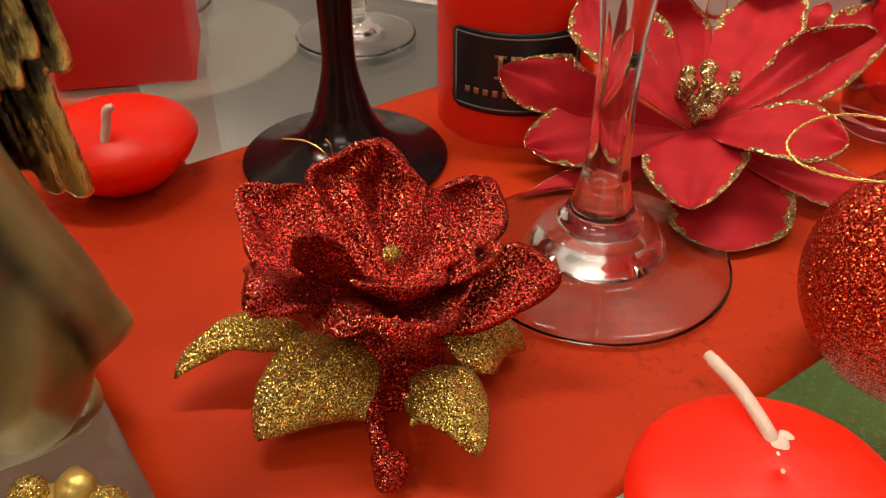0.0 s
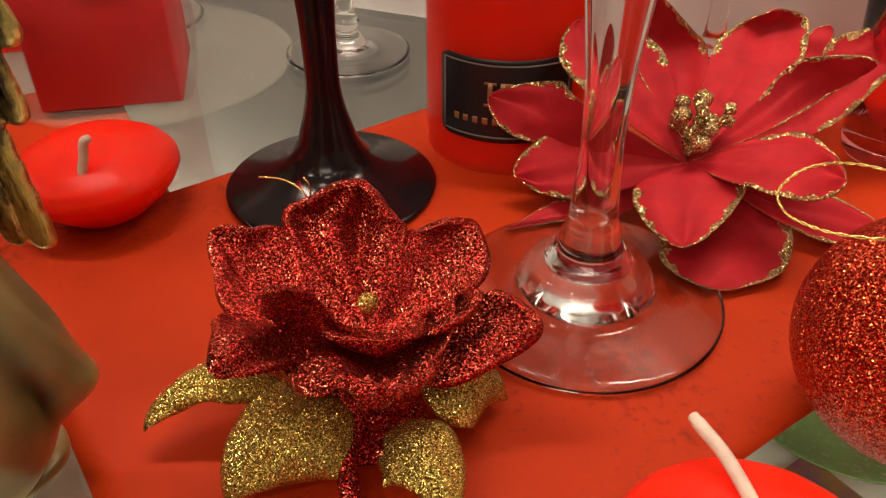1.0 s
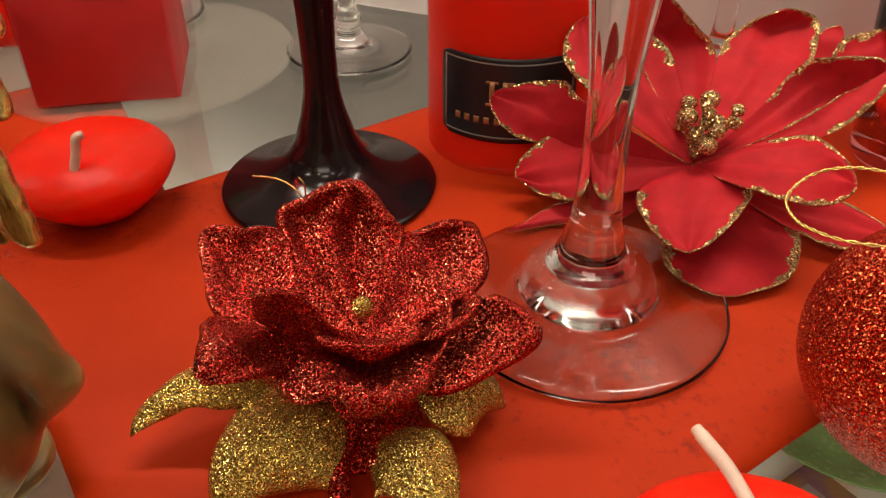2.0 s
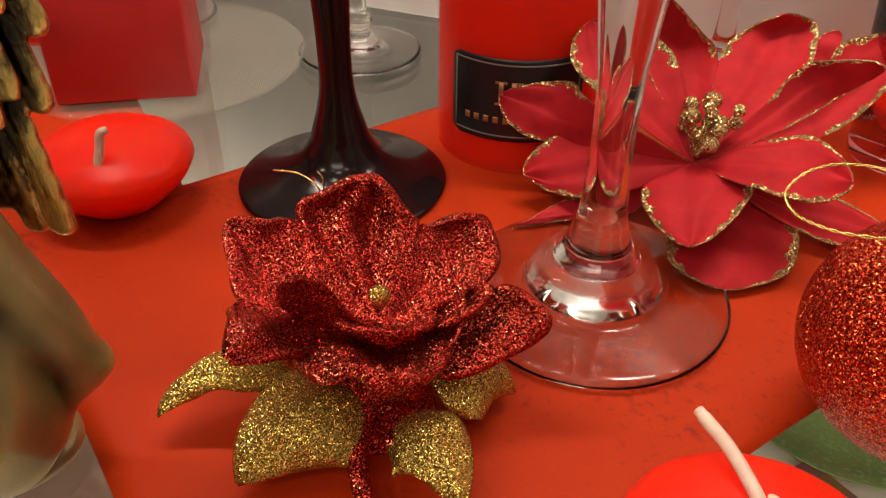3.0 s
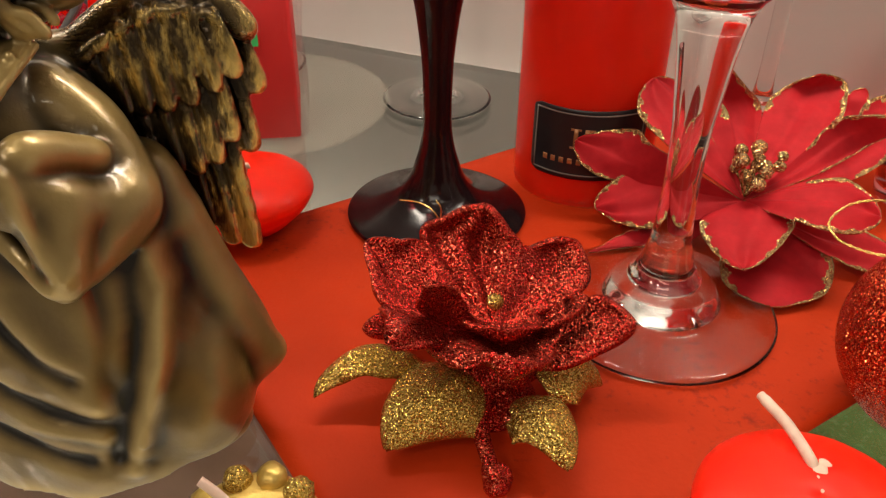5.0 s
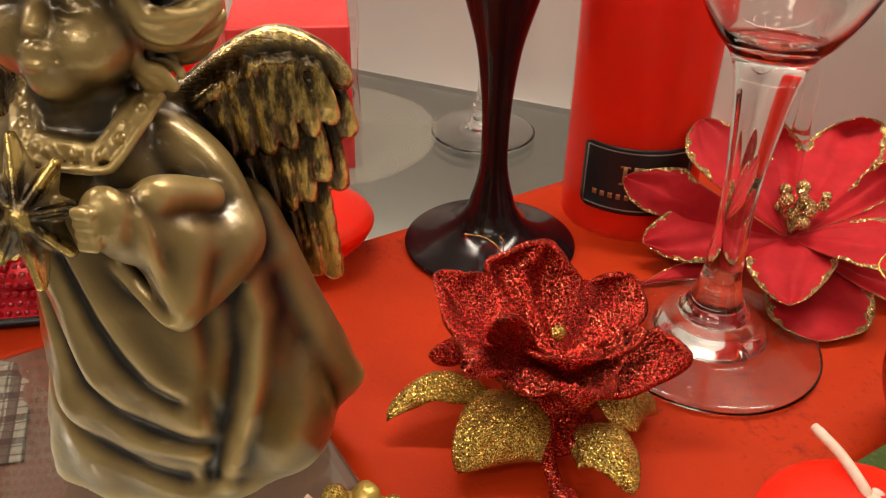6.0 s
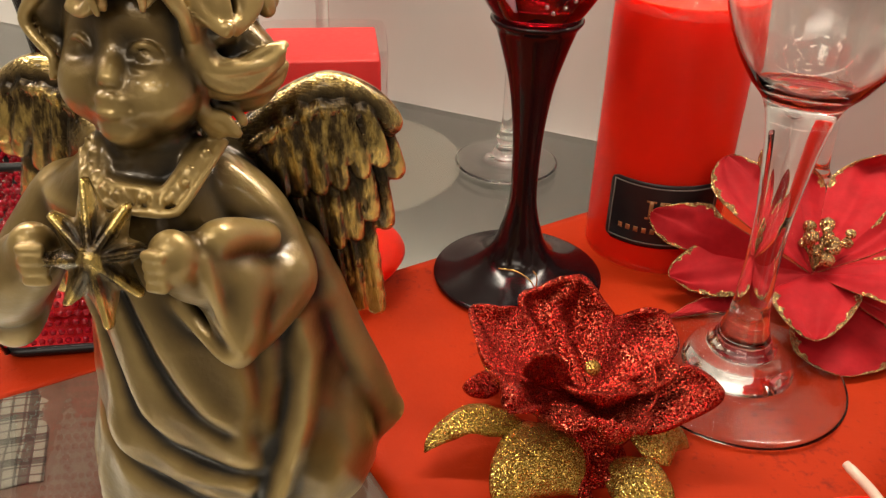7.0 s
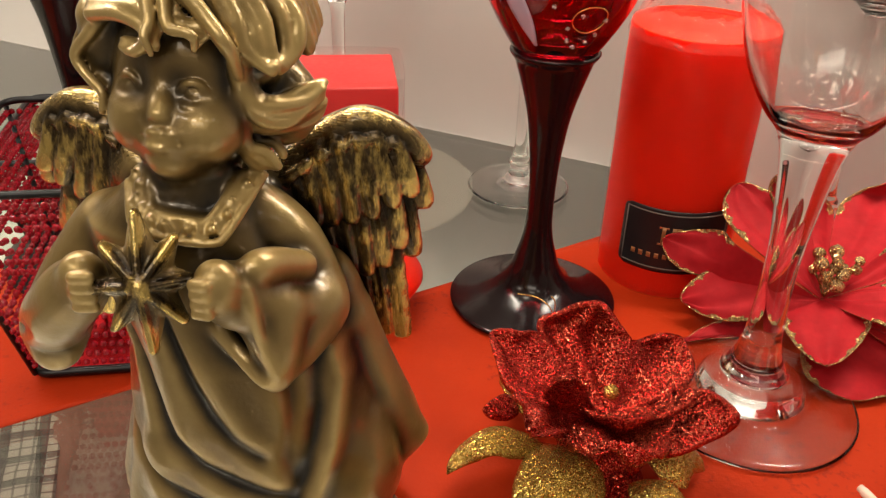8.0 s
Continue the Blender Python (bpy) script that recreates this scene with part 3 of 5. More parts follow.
def loft_petal(base, rim, hollow, ribs, count, out=0.6, seed=0):
    """A petal between two rim curves that run from the base to the tip: hollow across, with ribs along it and an uneven rim."""
    l1, l2, tip, r2, r1 = (Vector(p) for p in rim)
    base = Vector(base)
    n = 12
    ring = curve_pts([base, l1, l2, tip, r2, r1, base], n)
    left, right = ring[:3 * n + 1], ring[:3 * n - 1:-1]
    away = Vector((tip.x - base.x, tip.y - base.y, 0)).normalized() * out - Vector((0, 0, 1 - 0.4 * out))

    def along(c, u):
        x = min(u, 0.99999) * (len(c) - 1)
        i = int(x)
        return c[i].lerp(c[i + 1], x - i)

    def fn(u, v):
        s = v * 2 - 1
        u2 = 1 - (1 - u) ** 1.35
        a, b = along(left, u2), along(right, u2)
        wide = (b - a).length
        q = a.lerp(b, v)
        q += away * (hollow * wide * (1 - s * s))
        q += away * (ribs * math.sin(s * math.pi * count * 0.5 + seed) * math.sin(math.pi * min(u, 0.93)) ** 0.6 * (1 - 0.35 * s * s))
        q += Vector((noise.noise(q * 170 + Vector((seed, 0, 0))), noise.noise(q * 170 + Vector((0, seed, 3))), noise.noise(q * 170))) * 0.0007 * u
        return q
    return fn


flower = thing("glitter_flower", "red glitter magnolia clip with gold glitter leaves on the red paper", "flower ornament", pose(0, 0, 0.0009))
CEN = (-0.0530, -0.0355, 0.0165)
PETALS = [
    # rim from the base round the tip and back: hollow, depth of the ribs, their count
    # back, folded lengthwise
    ([(-0.0740, -0.0113, 0.0306), (-0.0674, -0.0072, 0.0361), (-0.0566, -0.0087, 0.0411), (-0.0478, -0.0129, 0.0351), (-0.0455, -0.0161, 0.0301)], 0.10, 0.0024, 4.4),
    # upper side petals
    ([(-0.0807, -0.0381, 0.0261), (-0.0884, -0.0245, 0.0301), (-0.0889, -0.0172, 0.0331), (-0.0805, -0.0166, 0.0341), (-0.0719, -0.0150, 0.0301)], 0.16, 0.0013, 2.6),
    ([(-0.0463, -0.0154, 0.0291), (-0.0423, -0.0123, 0.0301), (-0.0340, -0.0130, 0.0341), (-0.0287, -0.0148, 0.0331), (-0.0287, -0.0266, 0.0271)], 0.16, 0.0013, 2.6),
    # lower side petals
    ([(-0.0338, -0.0296, 0.0211), (-0.0255, -0.0312, 0.0281), (-0.0164, -0.0387, 0.0253), (-0.0244, -0.0430, 0.0201), (-0.0393, -0.0479, 0.0171)], 0.20, 0.0018, 2.4),
    ([(-0.0804, -0.0398, 0.0291), (-0.0792, -0.0547, 0.0381), (-0.0776, -0.0638, 0.0361), (-0.0691, -0.0595, 0.0331), (-0.0649, -0.0479, 0.0231)], 0.06, 0.0014, 2.4),
    # front petal with a wavy rim
    ([(-0.0713, -0.0398, 0.0191), (-0.0639, -0.0601, 0.0291), (-0.0527, -0.0620, 0.0316), (-0.0413, -0.0614, 0.0271), (-0.0371, -0.0418, 0.0191)], 0.02, 0.0022, 3.0),
]
for i, (rim_line, hollow, ribs, count) in enumerate(PETALS):
    part("petal", sheet(loft_petal(CEN, rim_line, hollow, ribs, count, 0.6, i * 1.3), 36, 30, 0.0019), M_GLIT_RED, flower)
INNER = [
    # inner cup
    ([(-0.0722, -0.0391, 0.0271), (-0.0715, -0.0482, 0.0401), (-0.0685, -0.0502, 0.0441), (-0.0633, -0.0425, 0.0361), (-0.0585, -0.0393, 0.0251)], 0.18, 0.0005, 2.0),
    ([(-0.0627, -0.0354, 0.0231), (-0.0603, -0.0457, 0.0281), (-0.0511, -0.0479, 0.0291), (-0.0415, -0.0443, 0.0271), (-0.0416, -0.0328, 0.0211)], 0.18, 0.0005, 2.0),
    ([(-0.0425, -0.0383, 0.0221), (-0.0371, -0.0412, 0.0261), (-0.0297, -0.0359, 0.0291), (-0.0293, -0.0307, 0.0281), (-0.0351, -0.0194, 0.0211)], 0.18, 0.0005, 2.0),
]
for i, (rim_line, hollow, ribs, count) in enumerate(INNER):
    part("inner_petal", sheet(loft_petal((-0.0530, -0.0350, 0.0185), rim_line, hollow, ribs, count, 0.5, 7 + i), 28, 20, 0.0016), M_GLIT_RED, flower)
bowl_cup = [(0.0, 0.0), (0.007, 0.0008), (0.0125, 0.0035), (0.0165, 0.0075), (0.0190, 0.0120), (0.0182, 0.0124), (0.0155, 0.0086), (0.0115, 0.0048), (0.006, 0.0022), (0.0, 0.0014)]
bm = turned(smooth_profile(bowl_cup, 4), 48)
for v in bm.verts:
    v.co += Vector((noise.noise(v.co * 150), noise.noise(v.co * 150 + Vector((4, 0, 0))), noise.noise(v.co * 150 + Vector((0, 7, 0))))) * 0.0012
part("petal_cup", bm, M_GLIT_RED, flower, "joined lower part of the petals, red glitter", at=pose(-0.0530, -0.0345, 0.0125, 6, 0, 0))
bm = ball(0.0024, (0, 0, 0), 16)
part("flower_heart", bm, M_GLIT_GOLD, flower, "small gold glitter centre", at=pose(-0.0529, -0.0345, 0.0272))
bm = ball(0.0150, (0, 0, 0), 32, squash=0.50)
for v in bm.verts:
    v.co *= 1 + 0.10 * noise.noise(v.co * 160)
part("flower_cup", bm, M_GLIT_RED, flower, "underside of the flower, red glitter", at=pose(-0.0535, -0.0375, 0.0115))

LEAVES = [
    # base, mid, tip, width, cup, twist
    ((-0.0720, -0.0420, 0.0110), (-0.0910, -0.0420, 0.0230), (-0.1000, -0.0525, 0.0070), 0.0115, -0.30, 0.0),
    ((-0.0560, -0.0500, 0.0130), (-0.0690, -0.0560, 0.0220), (-0.0795, -0.0690, 0.0060), 0.0260, -0.22, -0.25),
    ((-0.0500, -0.0590, 0.0100), (-0.0400, -0.0600, 0.0210), (-0.0345, -0.0765, 0.0100), 0.0170, -0.22, 0.2),
    ((-0.0420, -0.0440, 0.0120), (-0.0270, -0.0380, 0.0160), (-0.0225, -0.0400, 0.0040), 0.0200, -0.25, 0.1),
    ((-0.0700, -0.0240, 0.0090), (-0.0780, -0.0160, 0.0150), (-0.0850, -0.0060, 0.0070), 0.0120, -0.25, 0.0),
]
for i, (b, m, t, w, cup, tw) in enumerate(LEAVES):
    part("leaf", sheet(petal_fn(b, m, t, w, cup, 0.0006, 2, -0.0006, tw, peak=0.62, seed=20 + i, point=0.62), 26, 14, 0.0008), M_GLIT_GOLD, flower, "gold glitter leaf")


def bud(at, aim, size, label):
    d = Vector(aim).normalized()
    m = Matrix.Translation(at) @ d.to_track_quat("Z", "Y").to_matrix().to_4x4()
    bm = turned(smooth_profile([(0, 0), (size * 0.35, size * 0.1), (size * 0.5, size * 0.5), (size * 0.38, size * 1.0), (size * 0.2, size * 1.3), (0, size * 1.42)], 4), 20)
    for v in bm.verts:
        v.co.xy *= 1 + 0.16 * math.sin(3 * math.atan2(v.co.y, v.co.x) + v.co.z * 300)
    part("bud", bm, M_GLIT_RED, flower, label, at=m)


bud((-0.0525, -0.0735, 0.0060), (0.10, -1.0, 0.25), 0.0075, "small red glitter bud")
bud((-0.0791, -0.0222, 0.0080), (-1.0, -0.25, 0.05), 0.0085, "small red glitter bud")
for pts, r in (([(-0.0540, -0.0500, 0.0100), (-0.0560, -0.0620, 0.0090), (-0.0530, -0.0745, 0.0070)], 0.0029), ([(-0.0560, -0.0450, 0.0090), (-0.0680, -0.0400, 0.0070), (-0.0770, -0.0420, 0.0110)], 0.0026), ([(-0.0500, -0.0520, 0.0100), (-0.0490, -0.0600, 0.0100), (-0.0440, -0.0640, 0.0120)], 0.0026)):
    part("stalk", tube(curve_pts(pts, 8), r, 10, taper=lambda q: 1.0 - 0.35 * q), M_GLIT_RED, flower, "short red glitter stalk")
for pts in ([(-0.0660, -0.0060, 0.0080), (-0.0690, -0.0030, 0.0240), (-0.0700, -0.0020, 0.0330), (-0.0750, 0.0000, 0.0365), (-0.0815, 0.0000, 0.0375)], [(-0.0650, -0.0060, 0.0080), (-0.0700, -0.0035, 0.0220), (-0.0690, -0.0020, 0.0350), (-0.0705, -0.0010, 0.0380)]):
    part("thread", tube(curve_pts(pts, 8), 0.00022, 5), M_GOLDWIRE, flower, "loose gold thread")
bm = turned(smooth_profile([(0, 0), (0.013, 0), (0.0135, 0.001), (0.010, 0.004), (0.006, 0.009), (0, 0.010)], 3), 28)
part("clip_base", bm, M_GLIT_RED, flower, "short base under the flower", at=pose(-0.0545, -0.0420, 0.0))


# ---- artificial poinsettia ----
poin = thing("poinsettia", "red fabric poinsettia with gold glitter edging", "artificial flower", pose(0, 0, 0.0009))
PC = Vector((0.0315, 0.0350, 0.0205))
POINSETTIA = [
    # rim from the base round the tip and back: hollow, depth of the veins, their count
    # left-hand pair and the one above
    ([(0.0028, 0.0485, 0.0331), (-0.0044, 0.0587, 0.0351), (-0.0235, 0.0607, 0.0291), (-0.0185, 0.0550, 0.0191), (-0.0013, 0.0497, 0.0171)], 0.02, 0.0007, 5.0),
    ([(0.0062, 0.0456, 0.0351), (-0.0040, 0.0575, 0.0431), (0.0030, 0.0705, 0.0491), (0.0218, 0.0639, 0.0461), (0.0285, 0.0554, 0.0391)], 0.08, 0.0007, 5.0),
    ([(0.0020, 0.0527, 0.0211), (-0.0120, 0.0495, 0.0171), (-0.0157, 0.0451, 0.0101), (-0.0026, 0.0363, 0.0081), (0.0165, 0.0339, 0.0131)], -0.02, 0.0007, 5.0),
    # tall back petals
    ([(0.0167, 0.0597, 0.0431), (0.0129, 0.0638, 0.0531), (0.0219, 0.0660, 0.0591), (0.0357, 0.0730, 0.0471), (0.0449, 0.0744, 0.0341)], 0.06, 0.0007, 5.0),
    ([(0.0449, 0.0744, 0.0341), (0.0526, 0.0849, 0.0401), (0.0662, 0.0837, 0.0471), (0.0774, 0.0841, 0.0411), (0.0645, 0.0594, 0.0331)], 0.06, 0.0007, 5.0),
    # narrow petals pointing away
    ([(0.0499, 0.0450, 0.0331), (0.0616, 0.0479, 0.0461), (0.0755, 0.0337, 0.0521), (0.0688, 0.0435, 0.0361), (0.0534, 0.0379, 0.0291)], 0.10, 0.0006, 4.0),
    ([(0.0728, 0.0670, 0.0331), (0.0840, 0.0768, 0.0411), (0.1053, 0.0746, 0.0451), (0.0921, 0.0624, 0.0291), (0.0700, 0.0493, 0.0211)], 0.08, 0.0006, 4.0),
    # front petals, curling down
    ([(0.0482, 0.0350, 0.0281), (0.0626, 0.0311, 0.0321), (0.0626, 0.0059, 0.0331), (0.0548, 0.0073, 0.0261), (0.0409, 0.0205, 0.0231)], -0.06, 0.0007, 5.0),
    ([(0.0159, 0.0259, 0.0191), (0.0155, 0.0128, 0.0171), (0.0245, 0.0025, 0.0151), (0.0357, 0.0093, 0.0171), (0.0460, 0.0262, 0.0201)], -0.06, 0.0007, 5.0),
    # broad petals lying on the paper
    ([(0.0259, 0.0300, 0.0091), (0.0220, 0.0106, 0.0051), (0.0340, 0.0003, 0.0031), (0.0553, 0.0088, 0.0031), (0.0603, 0.0306, 0.0071)], -0.03, 0.0005, 2.6),
    ([(0.0091, 0.0431, 0.0051), (-0.0045, 0.0393, 0.0041), (-0.0189, 0.0277, 0.0021), (-0.0042, 0.0313, 0.0021), (0.0147, 0.0344, 0.0031)], 0.0, 0.0003, 2.0),
    ([(0.0552, 0.0328, 0.0151), (0.0741, 0.0349, 0.0111), (0.0886, 0.0230, 0.0051), (0.0735, 0.0189, 0.0041), (0.0579, 0.0251, 0.0071)], -0.03, 0.0007, 5.0),
    ([(0.0737, 0.0884, 0.0251), (0.0827, 0.0969, 0.0331), (0.0891, 0.0966, 0.0371), (0.0902, 0.0924, 0.0331), (0.0815, 0.0803, 0.0231)], 0.05, 0.0003, 2.0),
]


def rim(u, v):
    s = abs(v * 2 - 1)
    return (u > 0.30 and s > 0.86 + 0.05 * math.sin(u * 47 + v * 9)) or u > 0.95


for i, (rim_line, hollow, ribs, count) in enumerate(POINSETTIA):
    part("petal", sheet(loft_petal(PC, rim_line, hollow, ribs, count, 0.3, 40 + i * 1.7), 44, 40, 0.0005, edge_fn=rim), (M_FABRIC, M_GLIT_EDGE), poin)
random.seed(5)
for i in range(17):
    a = random.uniform(0, 2 * math.pi)
    d = random.uniform(0.001, 0.0085)
    top = Vector((0.0335 + d * math.cos(a) * 1.4, 0.0385 + d * math.sin(a), 0.0290 + random.uniform(0, 0.009)))
    bm = tube(curve_pts([PC + Vector((0, 0, 0.002)), (PC + top) / 2 + Vector((0, 0, 0.002)), top], 4), 0.0005, 6)
    bmesh.ops.create_icosphere(bm, subdivisions=2, radius=random.uniform(0.0018, 0.0028), matrix=Matrix.Translation(top))
    for v in bm.verts:
        v.co += Vector((noise.noise(v.co * 900), noise.noise(v.co * 900 + Vector((3, 1, 0))), noise.noise(v.co * 900 + Vector((0, 4, 1))))) * 0.00035
    part("stamen", bm, M_GLIT_EDGE, poin, "gold glitter stamen bead on a stalk")
part("stem", tube(curve_pts([PC, PC + Vector((0.004, 0.006, -0.010)), (0.047, 0.055, 0.002)], 6), 0.0024, 10), M_FABRIC, poin, "short stem under the petals")


# ---- beaded baskets ----
def basket(x, y, z, turn, b, t, h, label):
    """Black wire frame, flaring sides of threaded red beads, berries inside."""
    top = thing("beaded_basket", label, "basket", pose(x, y, z, 0, 0, turn), "beaded baskets")

    def loop(half, zz, r=0.0016):
        k = half * 0.16
        pts = []
        for cx, cy, a0 in ((1, 1, 0), (-1, 1, 90), (-1, -1, 180), (1, -1, 270)):
            for q in range(0, 91, 18):
                a = math.radians(a0 + q)
                pts.append((cx * (half - k) + k * math.cos(a), cy * (half - k) + k * math.sin(a), zz))
        return tube(pts, r, 8, cyclic=True)
    part("base_frame", loop(b, 0.0016), M_IRON, top, "black wire base frame")
    part("rim_frame", loop(t, h, 0.0013), M_IRON, top, "black wire rim")
    part("base_plate", box(2 * b, 2 * b, 0.0008, (0, 0, 0.0008)), M_BERRY, top, smooth=False)
    rows = 18
    one = bmesh.new()
    bmesh.ops.create_icosphere(one, subdivisions=1, radius=0.00125)
    co = np.array([v.co[:] for v in one.verts])
    fa = np.array([[v.index for v in f.verts] for f in one.faces])
    one.free()
    for side in range(4):
        V, F = [], []
        turn_m = np.array(Matrix.Rotation(side * math.pi / 2, 3, "Z"))
        for k in range(1, rows):
            q = k / rows
            half = b + (t - b) * q
            n = int(2 * half / 0.0027)
            for i in range(n):
                if 8 < k < 11 and i % 3:
                    continue
                c = np.array([-half + (i + 0.5) * 2 * half / n, -half, 0.0016 + (h - 0.0016) * q])
                F.append(fa + len(V) * len(co))
                V.append((co + c) @ turn_m.T)
        me = bpy.data.meshes.new("bead_net")
        me.from_pydata(np.concatenate(V).tolist(), [], np.concatenate(F).tolist())
        me.materials.append(M_BEAD)
        me.polygons.foreach_set("use_smooth", [True] * len(me.polygons))
        ob = new("bead_net", me)
        ob.parent = top
        tagged(ob, "threaded small red glass beads", kind="stuff")
    for sx in (-1, 1):
        for sy in (-1, 1):
            part("corner_wire", tube([(sx * b, sy * b, 0.0016), (sx * t, sy * t, h)], 0.0010, 6), M_IRON, top)
    return top


def berries(x, y, z, n, spread, seed):
    random.seed(seed)
    for i in range(n):
        a, d = random.uniform(0, 6.28), spread * math.sqrt(random.random())
        r = random.uniform(0.0042, 0.0058)
        bm = ball(r, (0, 0, 0), 16)
        ob = part("berry", bm, M_BERRY, None, at=pose(x + d * math.cos(a), y + d * math.sin(a), z + r + 0.0075 * (i // 9)))
        tagged(ob, "shiny red decorative berry in the beaded basket", "berry", "berries in the baskets")


basket(-0.2240, 0.0180, 0.0010, 13, 0.0275, 0.0400, 0.076, "red beaded wire basket on the red paper sheet")
basket(-0.2640, 0.1000, 0.0010, 13, 0.0280, 0.0380, 0.046, "larger red beaded basket with ribbon behind the first")
berries(-0.2240, 0.0180, 0.0026, 52, 0.021, 3)
berries(-0.2640, 0.1000, 0.0026, 48, 0.020, 4)

# ---- on the lower shelf, seen through the glass ----
plate = thing("green_plate", "green glazed plate on the lower shelf", "plate", pose(0.1990, 0.1800, -0.2298))
part("dish", turned(smooth_profile([(0, 0), (0.040, 0), (0.045, 0.002), (0.068, 0.009), (0.0735, 0.012), (0.0735, 0.0135), (0.067, 0.0115), (0.044, 0.0045), (0, 0.004)], 5), 96), M_GREEN, plate)
card = thing("printed_box", "dark printed box with pale bars on the lower shelf", "box", pose(0.1400, 0.0880, -0.2298, 0, 0, 35))
part("carton", box(0.070, 0.048, 0.012, (0, 0, 0), 0.0008), M_PURPLE, card, smooth=False)
for i in range(3):
    part("printed_bar", box(0.010, 0.022, 0.0004, (-0.018 + i * 0.017, 0.004, 0.0120)), M_INK_GREY if i != 1 else M_LILAC, card, "pale printed bar", smooth=False)
tag = thing("price_card", "white price card on the lower shelf", "price tag", pose(-0.2840, 0.1040, -0.2298, 0, 0, 8))
part("card", box(0.050, 0.046, 0.0008, (0, 0, 0)), M_TAG, tag, smooth=False)
text = bpy.data.curves.new("printed_price", "FONT")
text.body, text.size, text.extrude = "55-", 0.017, 0.0001
maker = new("printed_price", text)
flat = bpy.data.meshes.new_from_object(maker)
bpy.data.objects.remove(maker)
flat.materials.append(M_INK)
price = new("printed_price", flat)
price.matrix_basis = pose(-0.008, -0.006, 0.0010)
price.parent = tag
tagged(price, "black printed price")

m = mat("plaid_cloth", (0.4, 0.36, 0.3), 0.85)
n, l, b = nodes_of(m)
co = n.new("ShaderNodeTexCoord").outputs["Object"]
sepc = n.new("ShaderNodeSeparateXYZ")
l.new(co, sepc.inputs[0])
prev = None
for axis in (0, 1):
    for period, lo, shade in ((0.024, 0.72, (0.020, 0.016, 0.013)), (0.008, 0.80, (0.05, 0.035, 0.028))):
        mul = n.new("ShaderNodeMath")
        mul.operation = "MULTIPLY"
        mul.inputs[1].default_value = 1 / period
        l.new(sepc.outputs[axis], mul.inputs[0])
        fr = n.new("ShaderNodeMath")
        fr.operation = "FRACT"
        l.new(mul.outputs[0], fr.inputs[0])
        gt = n.new("ShaderNodeMath")
        gt.operation = "GREATER_THAN"
        gt.inputs[1].default_value = lo
        l.new(fr.outputs[0], gt.inputs[0])
        half = n.new("ShaderNodeMath")
        half.operation = "MULTIPLY"
        half.inputs[1].default_value = 0.72
        l.new(gt.outputs[0], half.inputs[0])
        mix = n.new("ShaderNodeMix")
        mix.data_type = "RGBA"
        l.new(half.outputs[0], mix.inputs["Factor"])
        mix.inputs[7].default_value = (*shade, 1)
        if prev:
            l.new(prev, mix.inputs[6])
        else:
            mix.inputs[6].default_value = (0.26, 0.225, 0.18, 1)
        prev = mix.outputs[2]
l.new(prev, b.inputs["Base Color"])
weave = noise_tex(n, l, 1500)
bump(n, l, b, weave.outputs["Fac"], 0.4, 0.0003)
M_PLAID = m


def cloth(u, v):
    x, y = (u - 0.5) * 0.16, (v - 0.5) * 0.19
    return (x, y, 0.006 + 0.004 * noise.noise(Vector((x * 18, y * 18, 0))) + 0.0012 * noise.noise(Vector((x * 60, y * 60, 3))))


tagged(part("plaid_cloth", sheet(cloth, 60, 40, 0.0012), M_PLAID, None, at=pose(-0.462, 0.185, -0.2300, 0, 0, 22)), "beige and black plaid cloth on the lower shelf", "cloth")


# added brown sheet: puts the angel's dark reflection in the glass into colour
def brown_sheet(u, v):
    x, y = (u - 0.5) * 0.36, (v - 0.5) * 0.25
    return (x, y, 0.003 + 0.0025 * noise.noise(Vector((x * 14, y * 14, 5))) + 0.0006 * noise.noise(Vector((x * 70, y * 70, 2))))


M_REFLECTION = varied("brown_reflection", [(0.3, (0.105, 0.052, 0.036)), (0.7, (0.16, 0.085, 0.06))], 22, 0.35, 0.0003, 300)
tagged(part("reflection_sheet", sheet(brown_sheet, 50, 36, 0.0004), M_REFLECTION, None, at=pose(-0.285, 0.160, -0.2275, 0, 0, -8)), "reddish-brown sheet added on the lower shelf for the angel's reflection", "paper sheet")


